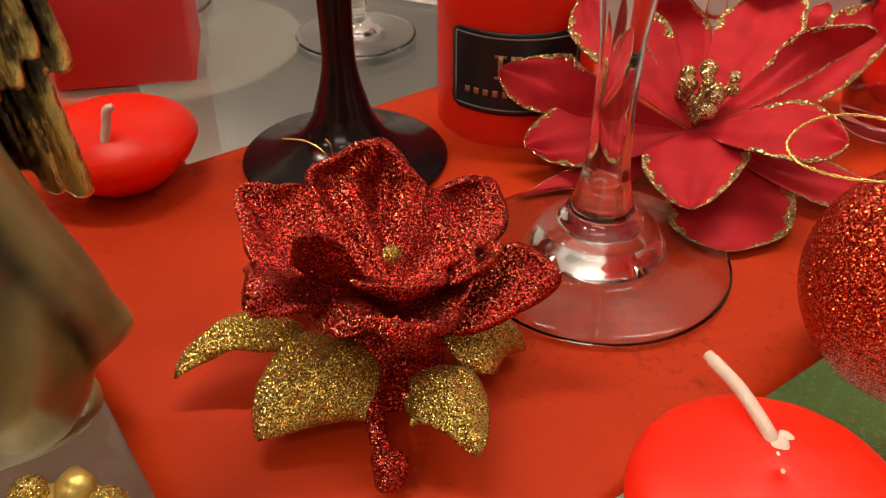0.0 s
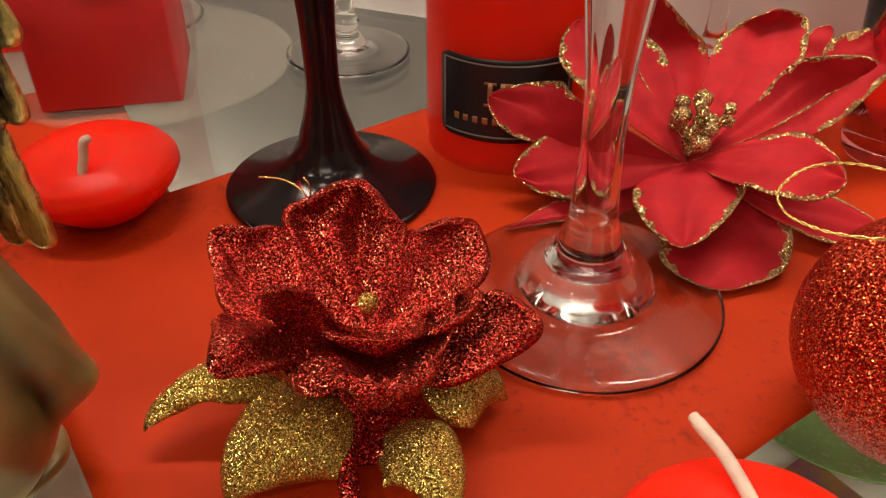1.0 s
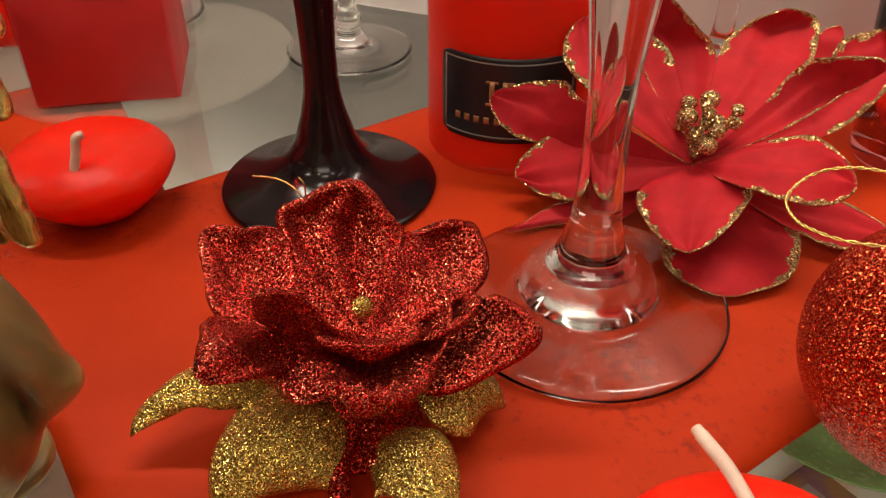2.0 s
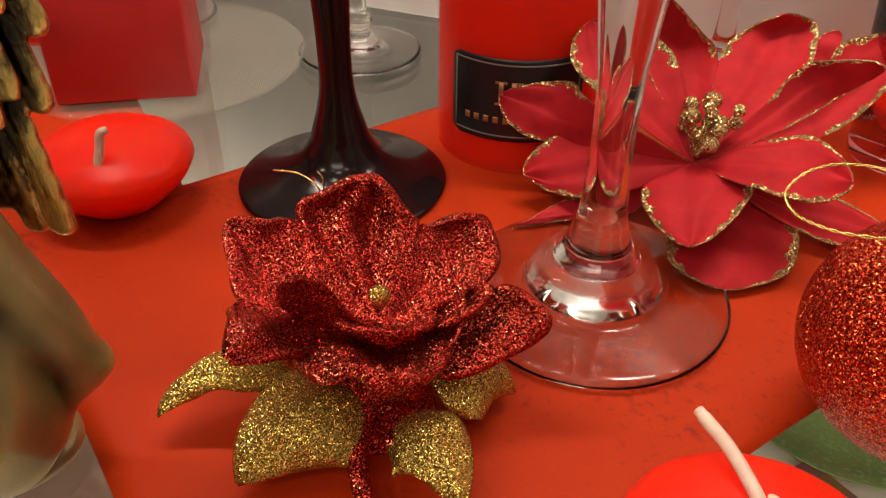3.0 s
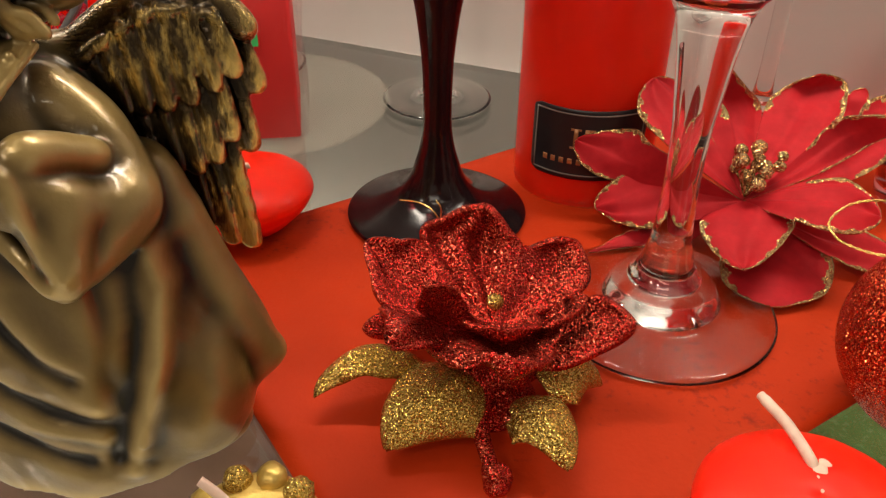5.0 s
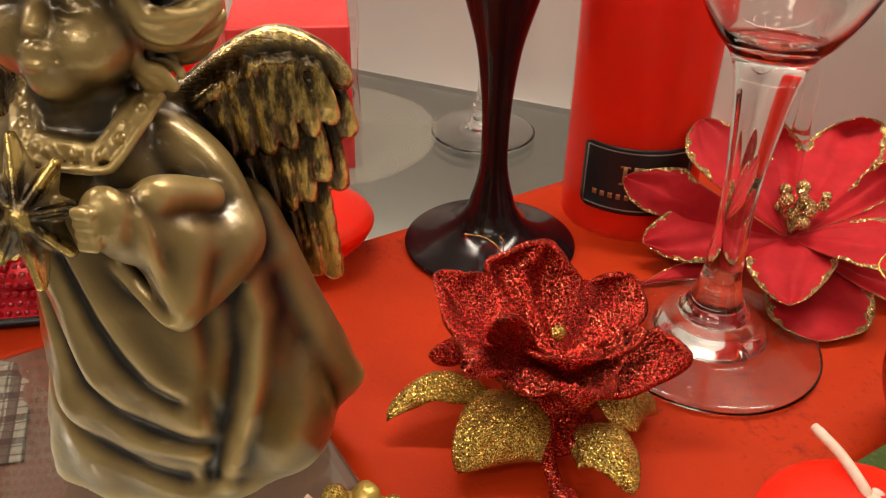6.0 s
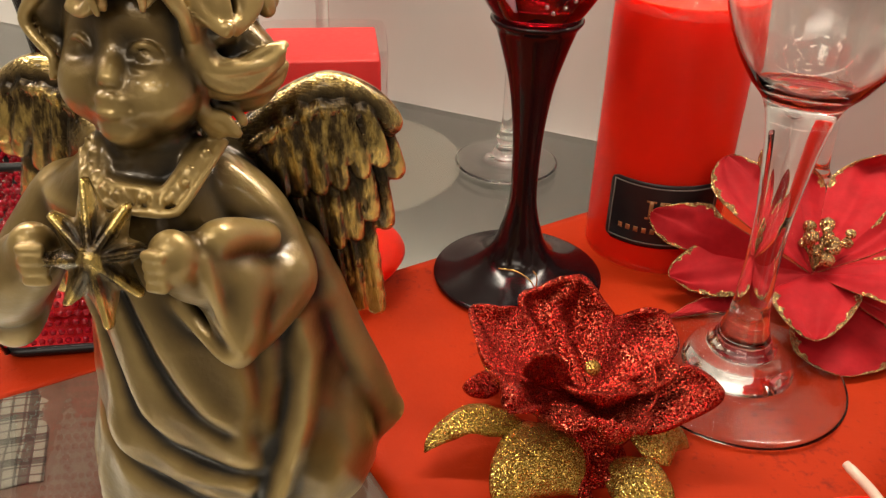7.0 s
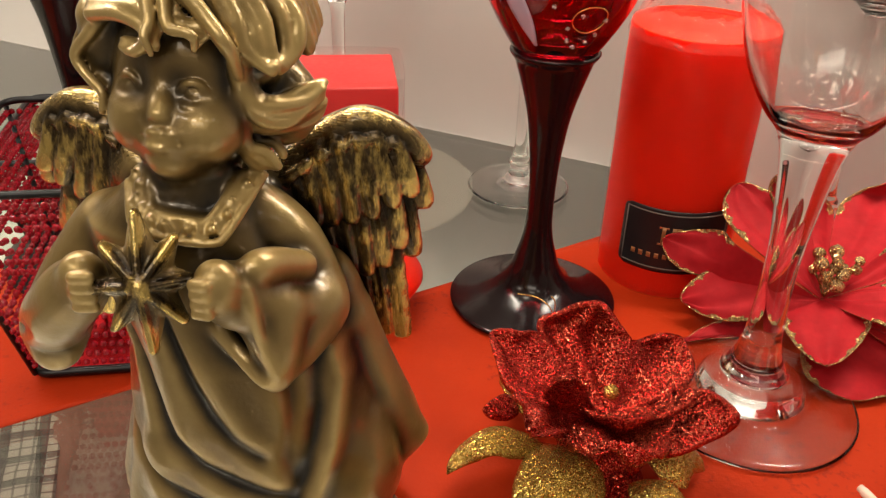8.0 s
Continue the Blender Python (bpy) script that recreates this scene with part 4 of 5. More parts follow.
# ---- angel statuette: one sculpted mesh ----
def sculpt_angel(step=0.00055):
    lo = np.array([-0.221, -0.109, -0.002])
    hi = np.array([-0.098, -0.024, 0.164])
    n = np.ceil((hi - lo) / step).astype(int) + 1
    ax = [lo[k] + step * np.arange(n[k]) for k in range(3)]
    field = np.full(tuple(n), 0.02, np.float32)
    gold = np.full(tuple(n), 0.02, np.float32)

    def window(a, b, pad):
        i0 = np.maximum(((np.minimum(a, b) - pad - lo) / step).astype(int), 0)
        i1 = np.minimum(((np.maximum(a, b) + pad - lo) / step).astype(int) + 2, n)
        sl = tuple(slice(p, q) for p, q in zip(i0, i1))
        X, Y, Z = np.meshgrid(ax[0][sl[0]], ax[1][sl[1]], ax[2][sl[2]], indexing="ij", sparse=True)
        return sl, X, Y, Z

    def blend(sl, d, k, cut=False, gilt=False):
        a = field[sl]
        d = d.astype(np.float32)
        if cut:
            h = np.clip(0.5 - 0.5 * (a + d) / k, 0, 1)
            field[sl] = a * (1 - h) - d * h + k * h * (1 - h)
        else:
            h = np.clip(0.5 + 0.5 * (a - d) / k, 0, 1)
            field[sl] = a * (1 - h) + d * h - k * h * (1 - h)
        if gilt:
            gold[sl] = np.minimum(gold[sl], d)

    def capsule(a, b, ra, rb=None, k=0.0015, flat=(1, 1, 1), **kw):
        rb = ra if rb is None else rb
        a, b, s = np.array(a, float), np.array(b, float), np.array(flat, float)
        sl, X, Y, Z = window(a, b, max(ra, rb) / s.min() + 2 * k + step * 2)
        d = (b - a) * s
        px, py, pz = (X - a[0]) * s[0], (Y - a[1]) * s[1], (Z - a[2]) * s[2]
        t = np.clip((px * d[0] + py * d[1] + pz * d[2]) / max(d @ d, 1e-12), 0, 1)
        dist = np.sqrt((px - d[0] * t) ** 2 + (py - d[1] * t) ** 2 + (pz - d[2] * t) ** 2) - (ra + (rb - ra) * t)
        blend(sl, dist / s.max() if s.max() > 1 else dist, k, **kw)

    def chain(pts, r0, r1=None, k=0.0012, seg=5, **kw):
        r1 = r0 if r1 is None else r1
        c = curve_pts(pts, seg)
        for i in range(len(c) - 1):
            q0, q1 = i / (len(c) - 1), (i + 1) / (len(c) - 1)
            capsule(c[i], c[i + 1], r0 + (r1 - r0) * q0, r0 + (r1 - r0) * q1, k, **kw)

    def ellipsoid(c, r, k=0.0015, **kw):
        c, r = np.array(c, float), np.array(r, float)
        sl, X, Y, Z = window(c - r, c + r, 2 * k + step * 2)
        q = np.sqrt(((X - c[0]) / r[0]) ** 2 + ((Y - c[1]) / r[1]) ** 2 + ((Z - c[2]) / r[2]) ** 2)
        blend(sl, (q - 1) * r.min(), k, **kw)

    # robe: rounded rings by height, with swept folds
    zs = [0.000, 0.012, 0.024, 0.045, 0.065, 0.085, 0.097, 0.106]
    cx = [-0.1530, -0.1525, -0.1525, -0.1545, -0.1565, -0.1620, -0.1655, -0.1640]
    cy = [-0.0585, -0.0585, -0.0585, -0.0600, -0.0625, -0.0640, -0.0645, -0.0650]
    rx = [0.0400, 0.0400, 0.0365, 0.0292, 0.0240, 0.0220, 0.0198, 0.0100]
    ry = [0.0255, 0.0265, 0.0270, 0.0260, 0.0225, 0.0185, 0.0155, 0.0100]
    sl, X, Y, Z = window(np.array([-0.2, -0.09, 0.0]), np.array([-0.106, -0.03, 0.106]), 0.012)
    f = [np.interp(Z, zs, q) for q in (cx, cy, rx, ry)]
    dx, dy = (X - f[0]) / f[2], (Y - f[1]) / f[3]
    ang = np.arctan2(dx, -dy)
    rad = np.sqrt(dx * dx + dy * dy)
    low = np.clip((0.088 - Z) / 0.05, 0, 1)
    relief = low * (0.0004 * np.sin(ang * 13 + Z * 110) + 0.0005 * np.sin(ang * 6.5 - Z * 60 + 1))
    S = ang * 0.033
    # folds as (angle round the figure, height): depth, half width
    folds = [
        ([(-1.50, 0.060), (-1.19, 0.0360), (-0.71, 0.0280), (-0.34, 0.0215), (0.15, 0.0150)], 0.0030, 0.0017),
        ([(-0.85, 0.0700), (-0.81, 0.0634), (-0.60, 0.0541), (-0.45, 0.0435), (-0.20, 0.0353), (0.05, 0.0300), (0.35, 0.0260)], 0.0032, 0.0018),
        ([(-0.20, 0.0780), (-0.16, 0.0640), (-0.01, 0.0521), (0.12, 0.0454), (0.30, 0.0400)], 0.0022, 0.0015),
        ([(0.98, 0.0680), (0.70, 0.0480), (0.56, 0.0380), (0.42, 0.0200)], 0.0016, 0.0022),
        ([(1.32, 0.0620), (1.12, 0.0500), (0.85, 0.0386), (0.56, 0.0264), (0.40, 0.0110)], -0.0018, 0.0016),
        ([(1.50, 0.0600), (1.30, 0.0430), (1.05, 0.0310), (0.85, 0.0190)], 0.0022, 0.0034),
        ([(1.78, 0.0520), (1.55, 0.0360), (1.30, 0.0230)], -0.0018, 0.0040),
        ([(-1.05, 0.0480), (-0.95, 0.0400), (-0.50, 0.0340)], -0.0010, 0.0030),
        ([(-0.10, 0.0230), (0.20, 0.0200), (0.50, 0.0130)], 0.0012, 0.0012),
        ([(-2.0, 0.0650), (-1.9, 0.0350), (-1.7, 0.0120)], 0.0020, 0.0025),
        ([(2.3, 0.0650), (2.3, 0.0350), (2.2, 0.0120)], 0.0020, 0.0025),
    ]
    for path, depth, half in folds:
        best = np.full(np.broadcast(S, Z).shape, 1.0)
        for (a0, z0), (a1, z1) in zip(path, path[1:]):
            vx, vz = (a1 - a0) * 0.033, z1 - z0
            t = np.clip(((S - a0 * 0.033) * vx + (Z - z0) * vz) / (vx * vx + vz * vz), 0, 1)
            best = np.minimum(best, np.hypot(S - a0 * 0.033 - vx * t, Z - z0 - vz * t))
        relief = relief - 0.70 * depth * np.exp(-(best / (half * 1.6)) ** 2)
    d = (rad - 1) * np.minimum(f[2], f[3]) * 0.9 - relief
    d = np.maximum(d, Z - 0.106)
    # hem: lifts towards the flared corner
    a, b, c = np.array([-0.1078, -0.0524, 0.0215]), np.array([-0.137, -0.082, 0.0050]), np.array([-0.1963, -0.0650, 0.0070])
    nn = np.cross(b - a, c - a)
    nn = nn / np.linalg.norm(nn) * (1 if nn[2] < 0 else -1)
    hem = nn[0] * (X - a[0]) + nn[1] * (Y - a[1]) + nn[2] * (Z - a[2])
    d = np.maximum(d, hem)
    field[sl] = np.minimum(field[sl], d.astype(np.float32))
    # flared cloak corner and its ridge
    chain([(-0.1290, -0.0560, 0.0560), (-0.1215, -0.0550, 0.0420), (-0.1150, -0.0540, 0.0325), (-0.1095, -0.0526, 0.0245)], 0.0045, 0.0020, k=0.004)
    chain([(-0.1095, -0.0526, 0.0240), (-0.1180, -0.0620, 0.0195), (-0.1300, -0.0740, 0.0110), (-0.1450, -0.0810, 0.0075)], 0.0022, 0.0022, k=0.004)
    ellipsoid((-0.1150, -0.0560, 0.0275), (0.0055, 0.0050, 0.0060), k=0.004)
    # the cloak runs up under the elbow and fills out behind the skirt
    chain([(-0.1345, -0.0545, 0.0760), (-0.1290, -0.0545, 0.0600), (-0.1225, -0.0545, 0.0440), (-0.1160, -0.0540, 0.0320)], 0.0070, 0.0040, k=0.006)
    chain([(-0.1400, -0.0620, 0.0680), (-0.1350, -0.0640, 0.0480), (-0.1290, -0.0650, 0.0300), (-0.1270, -0.0660, 0.0180)], 0.0080, 0.0090, k=0.008)
    # folds of the cloak: (x, height) along each, inward depth and half width
    def groove(line, depth, half, front=-0.040):
        a = np.array(line)
        sl, X, Y, Z = window(np.array([a[:, 0].min(), -0.105, a[:, 1].min()]), np.array([a[:, 0].max(), front, a[:, 1].max()]), half * 2.5)
        best = np.full(np.broadcast(X, Z).shape, 1.0)
        for (x0, z0), (x1, z1) in zip(line, line[1:]):
            vx, vz = x1 - x0, z1 - z0
            t = np.clip(((X - x0) * vx + (Z - z0) * vz) / (vx * vx + vz * vz), 0, 1)
            best = np.minimum(best, np.hypot(X - x0 - vx * t, Z - z0 - vz * t))
        field[sl] += (depth * np.exp(-(best / half) ** 2) * (Y < front)).astype(np.float32)
    groove([(-0.1327, 0.0656), (-0.1319, 0.0505), (-0.1340, 0.0357), (-0.1398, 0.0152)], 0.0015, 0.0022)
    groove([(-0.1295, 0.0707), (-0.1260, 0.0562), (-0.1270, 0.0401), (-0.1327, 0.0201)], -0.0012, 0.0013)
    groove([(-0.1254, 0.0602), (-0.1217, 0.0446), (-0.1243, 0.0271)], 0.0006, 0.0042)
    groove([(-0.1225, 0.0659), (-0.1155, 0.0454), (-0.1159, 0.0301), (-0.1225, 0.0151)], -0.0006, 0.0036)
    # plinth
    ellipsoid((-0.1530, -0.0570, 0.0035), (0.0370, 0.0200, 0.0070), k=0.003)
    # arms and sleeves
    chain([(-0.1490, -0.0590, 0.0945), (-0.1400, -0.0600, 0.0870), (-0.1340, -0.0660, 0.0760), (-0.1390, -0.0780, 0.0800), (-0.1480, -0.0860, 0.0900)], 0.0078, 0.0064, k=0.0025)
    chain([(-0.1335, -0.0670, 0.0755), (-0.1358, -0.0770, 0.0720), (-0.1384, -0.0838, 0.0685)], 0.0082, 0.0030, k=0.003)
    chain([(-0.1400, -0.0800, 0.0820), (-0.1385, -0.0845, 0.0740), (-0.1388, -0.0862, 0.0665)], 0.0066, 0.0018, k=0.003)
    chain([(-0.1820, -0.0620, 0.0920), (-0.1915, -0.0660, 0.0790), (-0.1960, -0.0720, 0.0695), (-0.1880, -0.0840, 0.0800), (-0.1795, -0.0880, 0.0900)], 0.0078, 0.0062, k=0.0025)
    chain([(-0.1955, -0.0730, 0.0695), (-0.1940, -0.0780, 0.0640)], 0.0070, 0.0040, k=0.003)
    chain([(-0.1930, -0.0900, 0.0790), (-0.1985, -0.0840, 0.0740), (-0.2030, -0.0760, 0.0720)], 0.0012, 0.0008, k=0.002, cut=True)
    chain([(-0.1440, -0.0835, 0.0900), (-0.1455, -0.0800, 0.0850), (-0.1440, -0.0850, 0.0800)], 0.0022, 0.0020, k=0.0012)
    chain([(-0.1425, -0.0850, 0.0925), (-0.1391, -0.0778, 0.0893), (-0.1358, -0.0722, 0.0862)], 0.0006, 0.0002, k=0.0016, cut=True)
    chain([(-0.1415, -0.0838, 0.0955), (-0.1380, -0.0765, 0.0920), (-0.1340, -0.0700, 0.0880)], 0.0022, 0.0014, k=0.0040)
    chain([(-0.1425, -0.0890, 0.0930), (-0.1413, -0.0900, 0.0880), (-0.1399, -0.0893, 0.0793), (-0.1371, -0.0890, 0.0704)], 0.0010, 0.0009, k=0.0012)
    chain([(-0.1520, -0.0815, 0.0775), (-0.1480, -0.0830, 0.0725), (-0.1425, -0.0868, 0.0690), (-0.1392, -0.0885, 0.0680)], 0.0020, 0.0012, k=0.0015)
    chain([(-0.1470, -0.0880, 0.0800), (-0.1440, -0.0890, 0.0745), (-0.1410, -0.0905, 0.0710)], 0.0012, 0.0008, k=0.0020, cut=True)
    for hx, sgn in ((-0.1480, 1), (-0.1765, -1)):
        ellipsoid((hx, -0.0905, 0.0935), (0.0052, 0.0050, 0.0066), k=0.002)
        for q in range(4):
            capsule((hx - sgn * 0.0035, -0.0945, 0.0895 + q * 0.0024), (hx - sgn * 0.0005, -0.0955, 0.0900 + q * 0.0024), 0.0013, k=0.0006)
    # star with ridged rays
    ctr = np.array([-0.1626, -0.0930, 0.0950])
    nv = np.array([0.10, -0.93, 0.30])
    nv /= np.linalg.norm(nv)
    e1 = np.cross([0, 0, 1.0], nv)
    e1 /= np.linalg.norm(e1)
    e2 = np.cross(nv, e1)
    for i in range(8):
        a = i * math.pi / 4 + 0.10
        big = 0.0148 if i % 4 == 2 else (0.0118 if i % 2 == 0 else 0.0125)
        tip = ctr + (e1 * math.cos(a) * 0.82 + e2 * math.sin(a)) * big - nv * 0.0005
        capsule(ctr - nv * 0.0024, tip - nv * 0.0010, 0.0052, 0.0011, k=0.0004)
        capsule(ctr + nv * 0.0030, tip + nv * 0.0003, 0.0010, 0.0008, k=0.0005, gilt=True)
    # collar: a flat band between two cords, with a row of knobs
    outer = [(-0.1727, -0.0705, 0.1070), (-0.1705, -0.0760, 0.1040), (-0.1685, -0.0800, 0.1014), (-0.1637, -0.0820, 0.1006), (-0.1594, -0.0828, 0.0999), (-0.1508, -0.0820, 0.0992), (-0.1483, -0.0795, 0.1006), (-0.1455, -0.0740, 0.1047), (-0.1432, -0.0660, 0.1084)]
    inner = [(-0.1684, -0.0700, 0.1100), (-0.1666, -0.0745, 0.1067), (-0.1650, -0.0778, 0.1040), (-0.1627, -0.0790, 0.1038), (-0.1606, -0.0798, 0.1037), (-0.1562, -0.0802, 0.1035), (-0.1527, -0.0795, 0.1030), (-0.1499, -0.0745, 0.1063), (-0.1475, -0.0675, 0.1092)]
    mid = [tuple((p + q) / 2 for p, q in zip(a, b)) for a, b in zip(outer, inner)]
    chain([(x, y + 0.0020, z) for x, y, z in mid], 0.0017, 0.0017, k=0.0010)
    chain(outer, 0.0010, 0.0010, k=0.0003, seg=3)
    chain(inner, 0.0009, 0.0009, k=0.0003, seg=3)
    for i, q in enumerate(curve_pts([(x, y - 0.0006, z + 0.0002) for x, y, z in mid], 2)):
        w = (i % 2 - 0.5) * 0.0012
        ellipsoid((q[0] + w, q[1], q[2] + w), (0.0011, 0.0010, 0.0011), k=0.0002)
        capsule((q[0] - w, q[1], q[2] - 0.0012), (q[0] + w, q[1], q[2] + 0.0012), 0.0005, k=0.0002)
    ellipsoid((-0.1620, -0.0680, 0.1005), (0.0125, 0.0105, 0.0055), k=0.003)
    capsule((-0.1595, -0.0665, 0.100), (-0.1590, -0.0640, 0.115), 0.0102, k=0.003)
    # head and face, looking slightly up
    tc, ts = math.cos(math.radians(27)), math.sin(math.radians(27))
    hc = np.array([-0.1575, -0.0612, 0.1229])
    out_v, right_v, up_v = np.array([-0.22 * tc, -0.975 * tc, ts]), np.array([0.975, -0.22, 0.0]), np.array([0.22 * ts, 0.975 * ts, tc])

    def face(right, out, up):
        return tuple(hc + right_v * right + out_v * out + up_v * up)
    def turned_ball(c, r, k=0.0015, **kw):
        c, r = np.array(c, float), np.array(r, float)
        sl, X, Y, Z = window(c, c, r.max() + 2 * k + step * 2)
        q = 0
        for axis, size in zip((right_v, out_v, up_v), r):
            q = q + (((X - c[0]) * axis[0] + (Y - c[1]) * axis[1] + (Z - c[2]) * axis[2]) / size) ** 2
        blend(sl, (np.sqrt(q) - 1) * r.min(), k, **kw)
    turned_ball(face(-0.0022, 0, 0.0020), (0.0172, 0.0156, 0.0165), k=0.002)
    turned_ball(face(-0.0015, 0.0046, 0.0096), (0.0146, 0.0112, 0.0080), k=0.005)
    turned_ball(face(-0.0080, 0.0086, -0.0064), (0.0064, 0.0060, 0.0060), k=0.006)
    turned_ball(face(0.0074, 0.0086, -0.0066), (0.0062, 0.0062, 0.0060), k=0.006)
    turned_ball(face(0.0006, 0.0098, -0.0138), (0.0044, 0.0038, 0.0034), k=0.004)
    turned_ball(face(0.0006, 0.0128, -0.0092), (0.0048, 0.0030, 0.0028), k=0.003)
    for e, s in ((-0.0089, -1), (0.0058, 1)):
        # e: the eye's middle; the inner corner lies towards the nose
        turned_ball(face(e - s * 0.0010, 0.0186, 0.0012), (0.0050, 0.0044, 0.0040), k=0.0036, cut=True)
        turned_ball(face(e, 0.0106, 0.0002), (0.0034, 0.0034, 0.0026), k=0.0003)
        chain([face(e - s * 0.0036, 0.0128, -0.0004), face(e - s * 0.0012, 0.0143, 0.0024), face(e + s * 0.0014, 0.0138, 0.0026), face(e + s * 0.0040, 0.0112, 0.0002)], 0.00065, 0.0005, k=0.0006)
        chain([face(e - s * 0.0035, 0.0128, -0.0008), face(e - s * 0.0008, 0.0139, -0.0023), face(e + s * 0.0016, 0.0133, -0.0021), face(e + s * 0.0040, 0.0112, -0.0002)], 0.0005, 0.0004, k=0.0008)
        turned_ball(face(e - s * 0.0003, 0.0152, 0.0003), (0.0010, 0.0014, 0.0011), k=0.0003, cut=True)
    chain([face(-0.0012, 0.0126, 0.0020), face(-0.0006, 0.0132, -0.0012), face(0.0002, 0.0150, -0.0044)], 0.0005, 0.0011, k=0.0026)
    turned_ball(face(0.0003, 0.0158, -0.0048), (0.0015, 0.0015, 0.0012), k=0.0010)
    for s in (-1, 1):
        turned_ball(face(0.0002 + s * 0.0017, 0.0148, -0.0054), (0.0011, 0.0012, 0.0010), k=0.0008)
        turned_ball(face(0.0002 + s * 0.0010, 0.0160, -0.0064), (0.0005, 0.0006, 0.0004), k=0.0004, cut=True)
        chain([face(0.0004 + s * 0.0034, 0.0138, -0.0094), face(0.0004 + s * 0.0014, 0.0157, -0.0084), face(0.0004, 0.0150, -0.0089)], 0.0006, 0.0009, k=0.0006)
        chain([face(0.0004 + s * 0.0029, 0.0136, -0.0103), face(0.0004 + s * 0.0011, 0.0151, -0.0116), face(0.0004, 0.0145, -0.0114)], 0.0006, 0.0010, k=0.0006)
    chain([face(-0.0038, 0.0150, -0.0099), face(-0.0008, 0.0175, -0.0100), face(0.0008, 0.0178, -0.0104), face(0.0024, 0.0175, -0.0100), face(0.0054, 0.0150, -0.0099)], 0.0007, 0.0007, k=0.0005, cut=True)
    chain([face(-0.0014, 0.0160, -0.0142), face(0.0008, 0.0164, -0.0144), face(0.0030, 0.0160, -0.0142)], 0.0008, 0.0008, k=0.0020, cut=True)
    # hair
    ellipsoid((-0.1575, -0.0535, 0.1360), (0.0190, 0.0170, 0.0185), k=0.002)
    ellipsoid((-0.1500, -0.0535, 0.1260), (0.0130, 0.0120, 0.0180), k=0.003)
    ellipsoid((-0.1400, -0.0585, 0.1230), (0.0085, 0.0070, 0.0100), k=0.003)
    capsule((-0.1770, -0.0590, 0.1400), (-0.1790, -0.0590, 0.1285), 0.0060, 0.0040, k=0.003)
    capsule((-0.1460, -0.0640, 0.1460), (-0.1425, -0.0650, 0.1340), 0.0060, 0.0045, k=0.003)
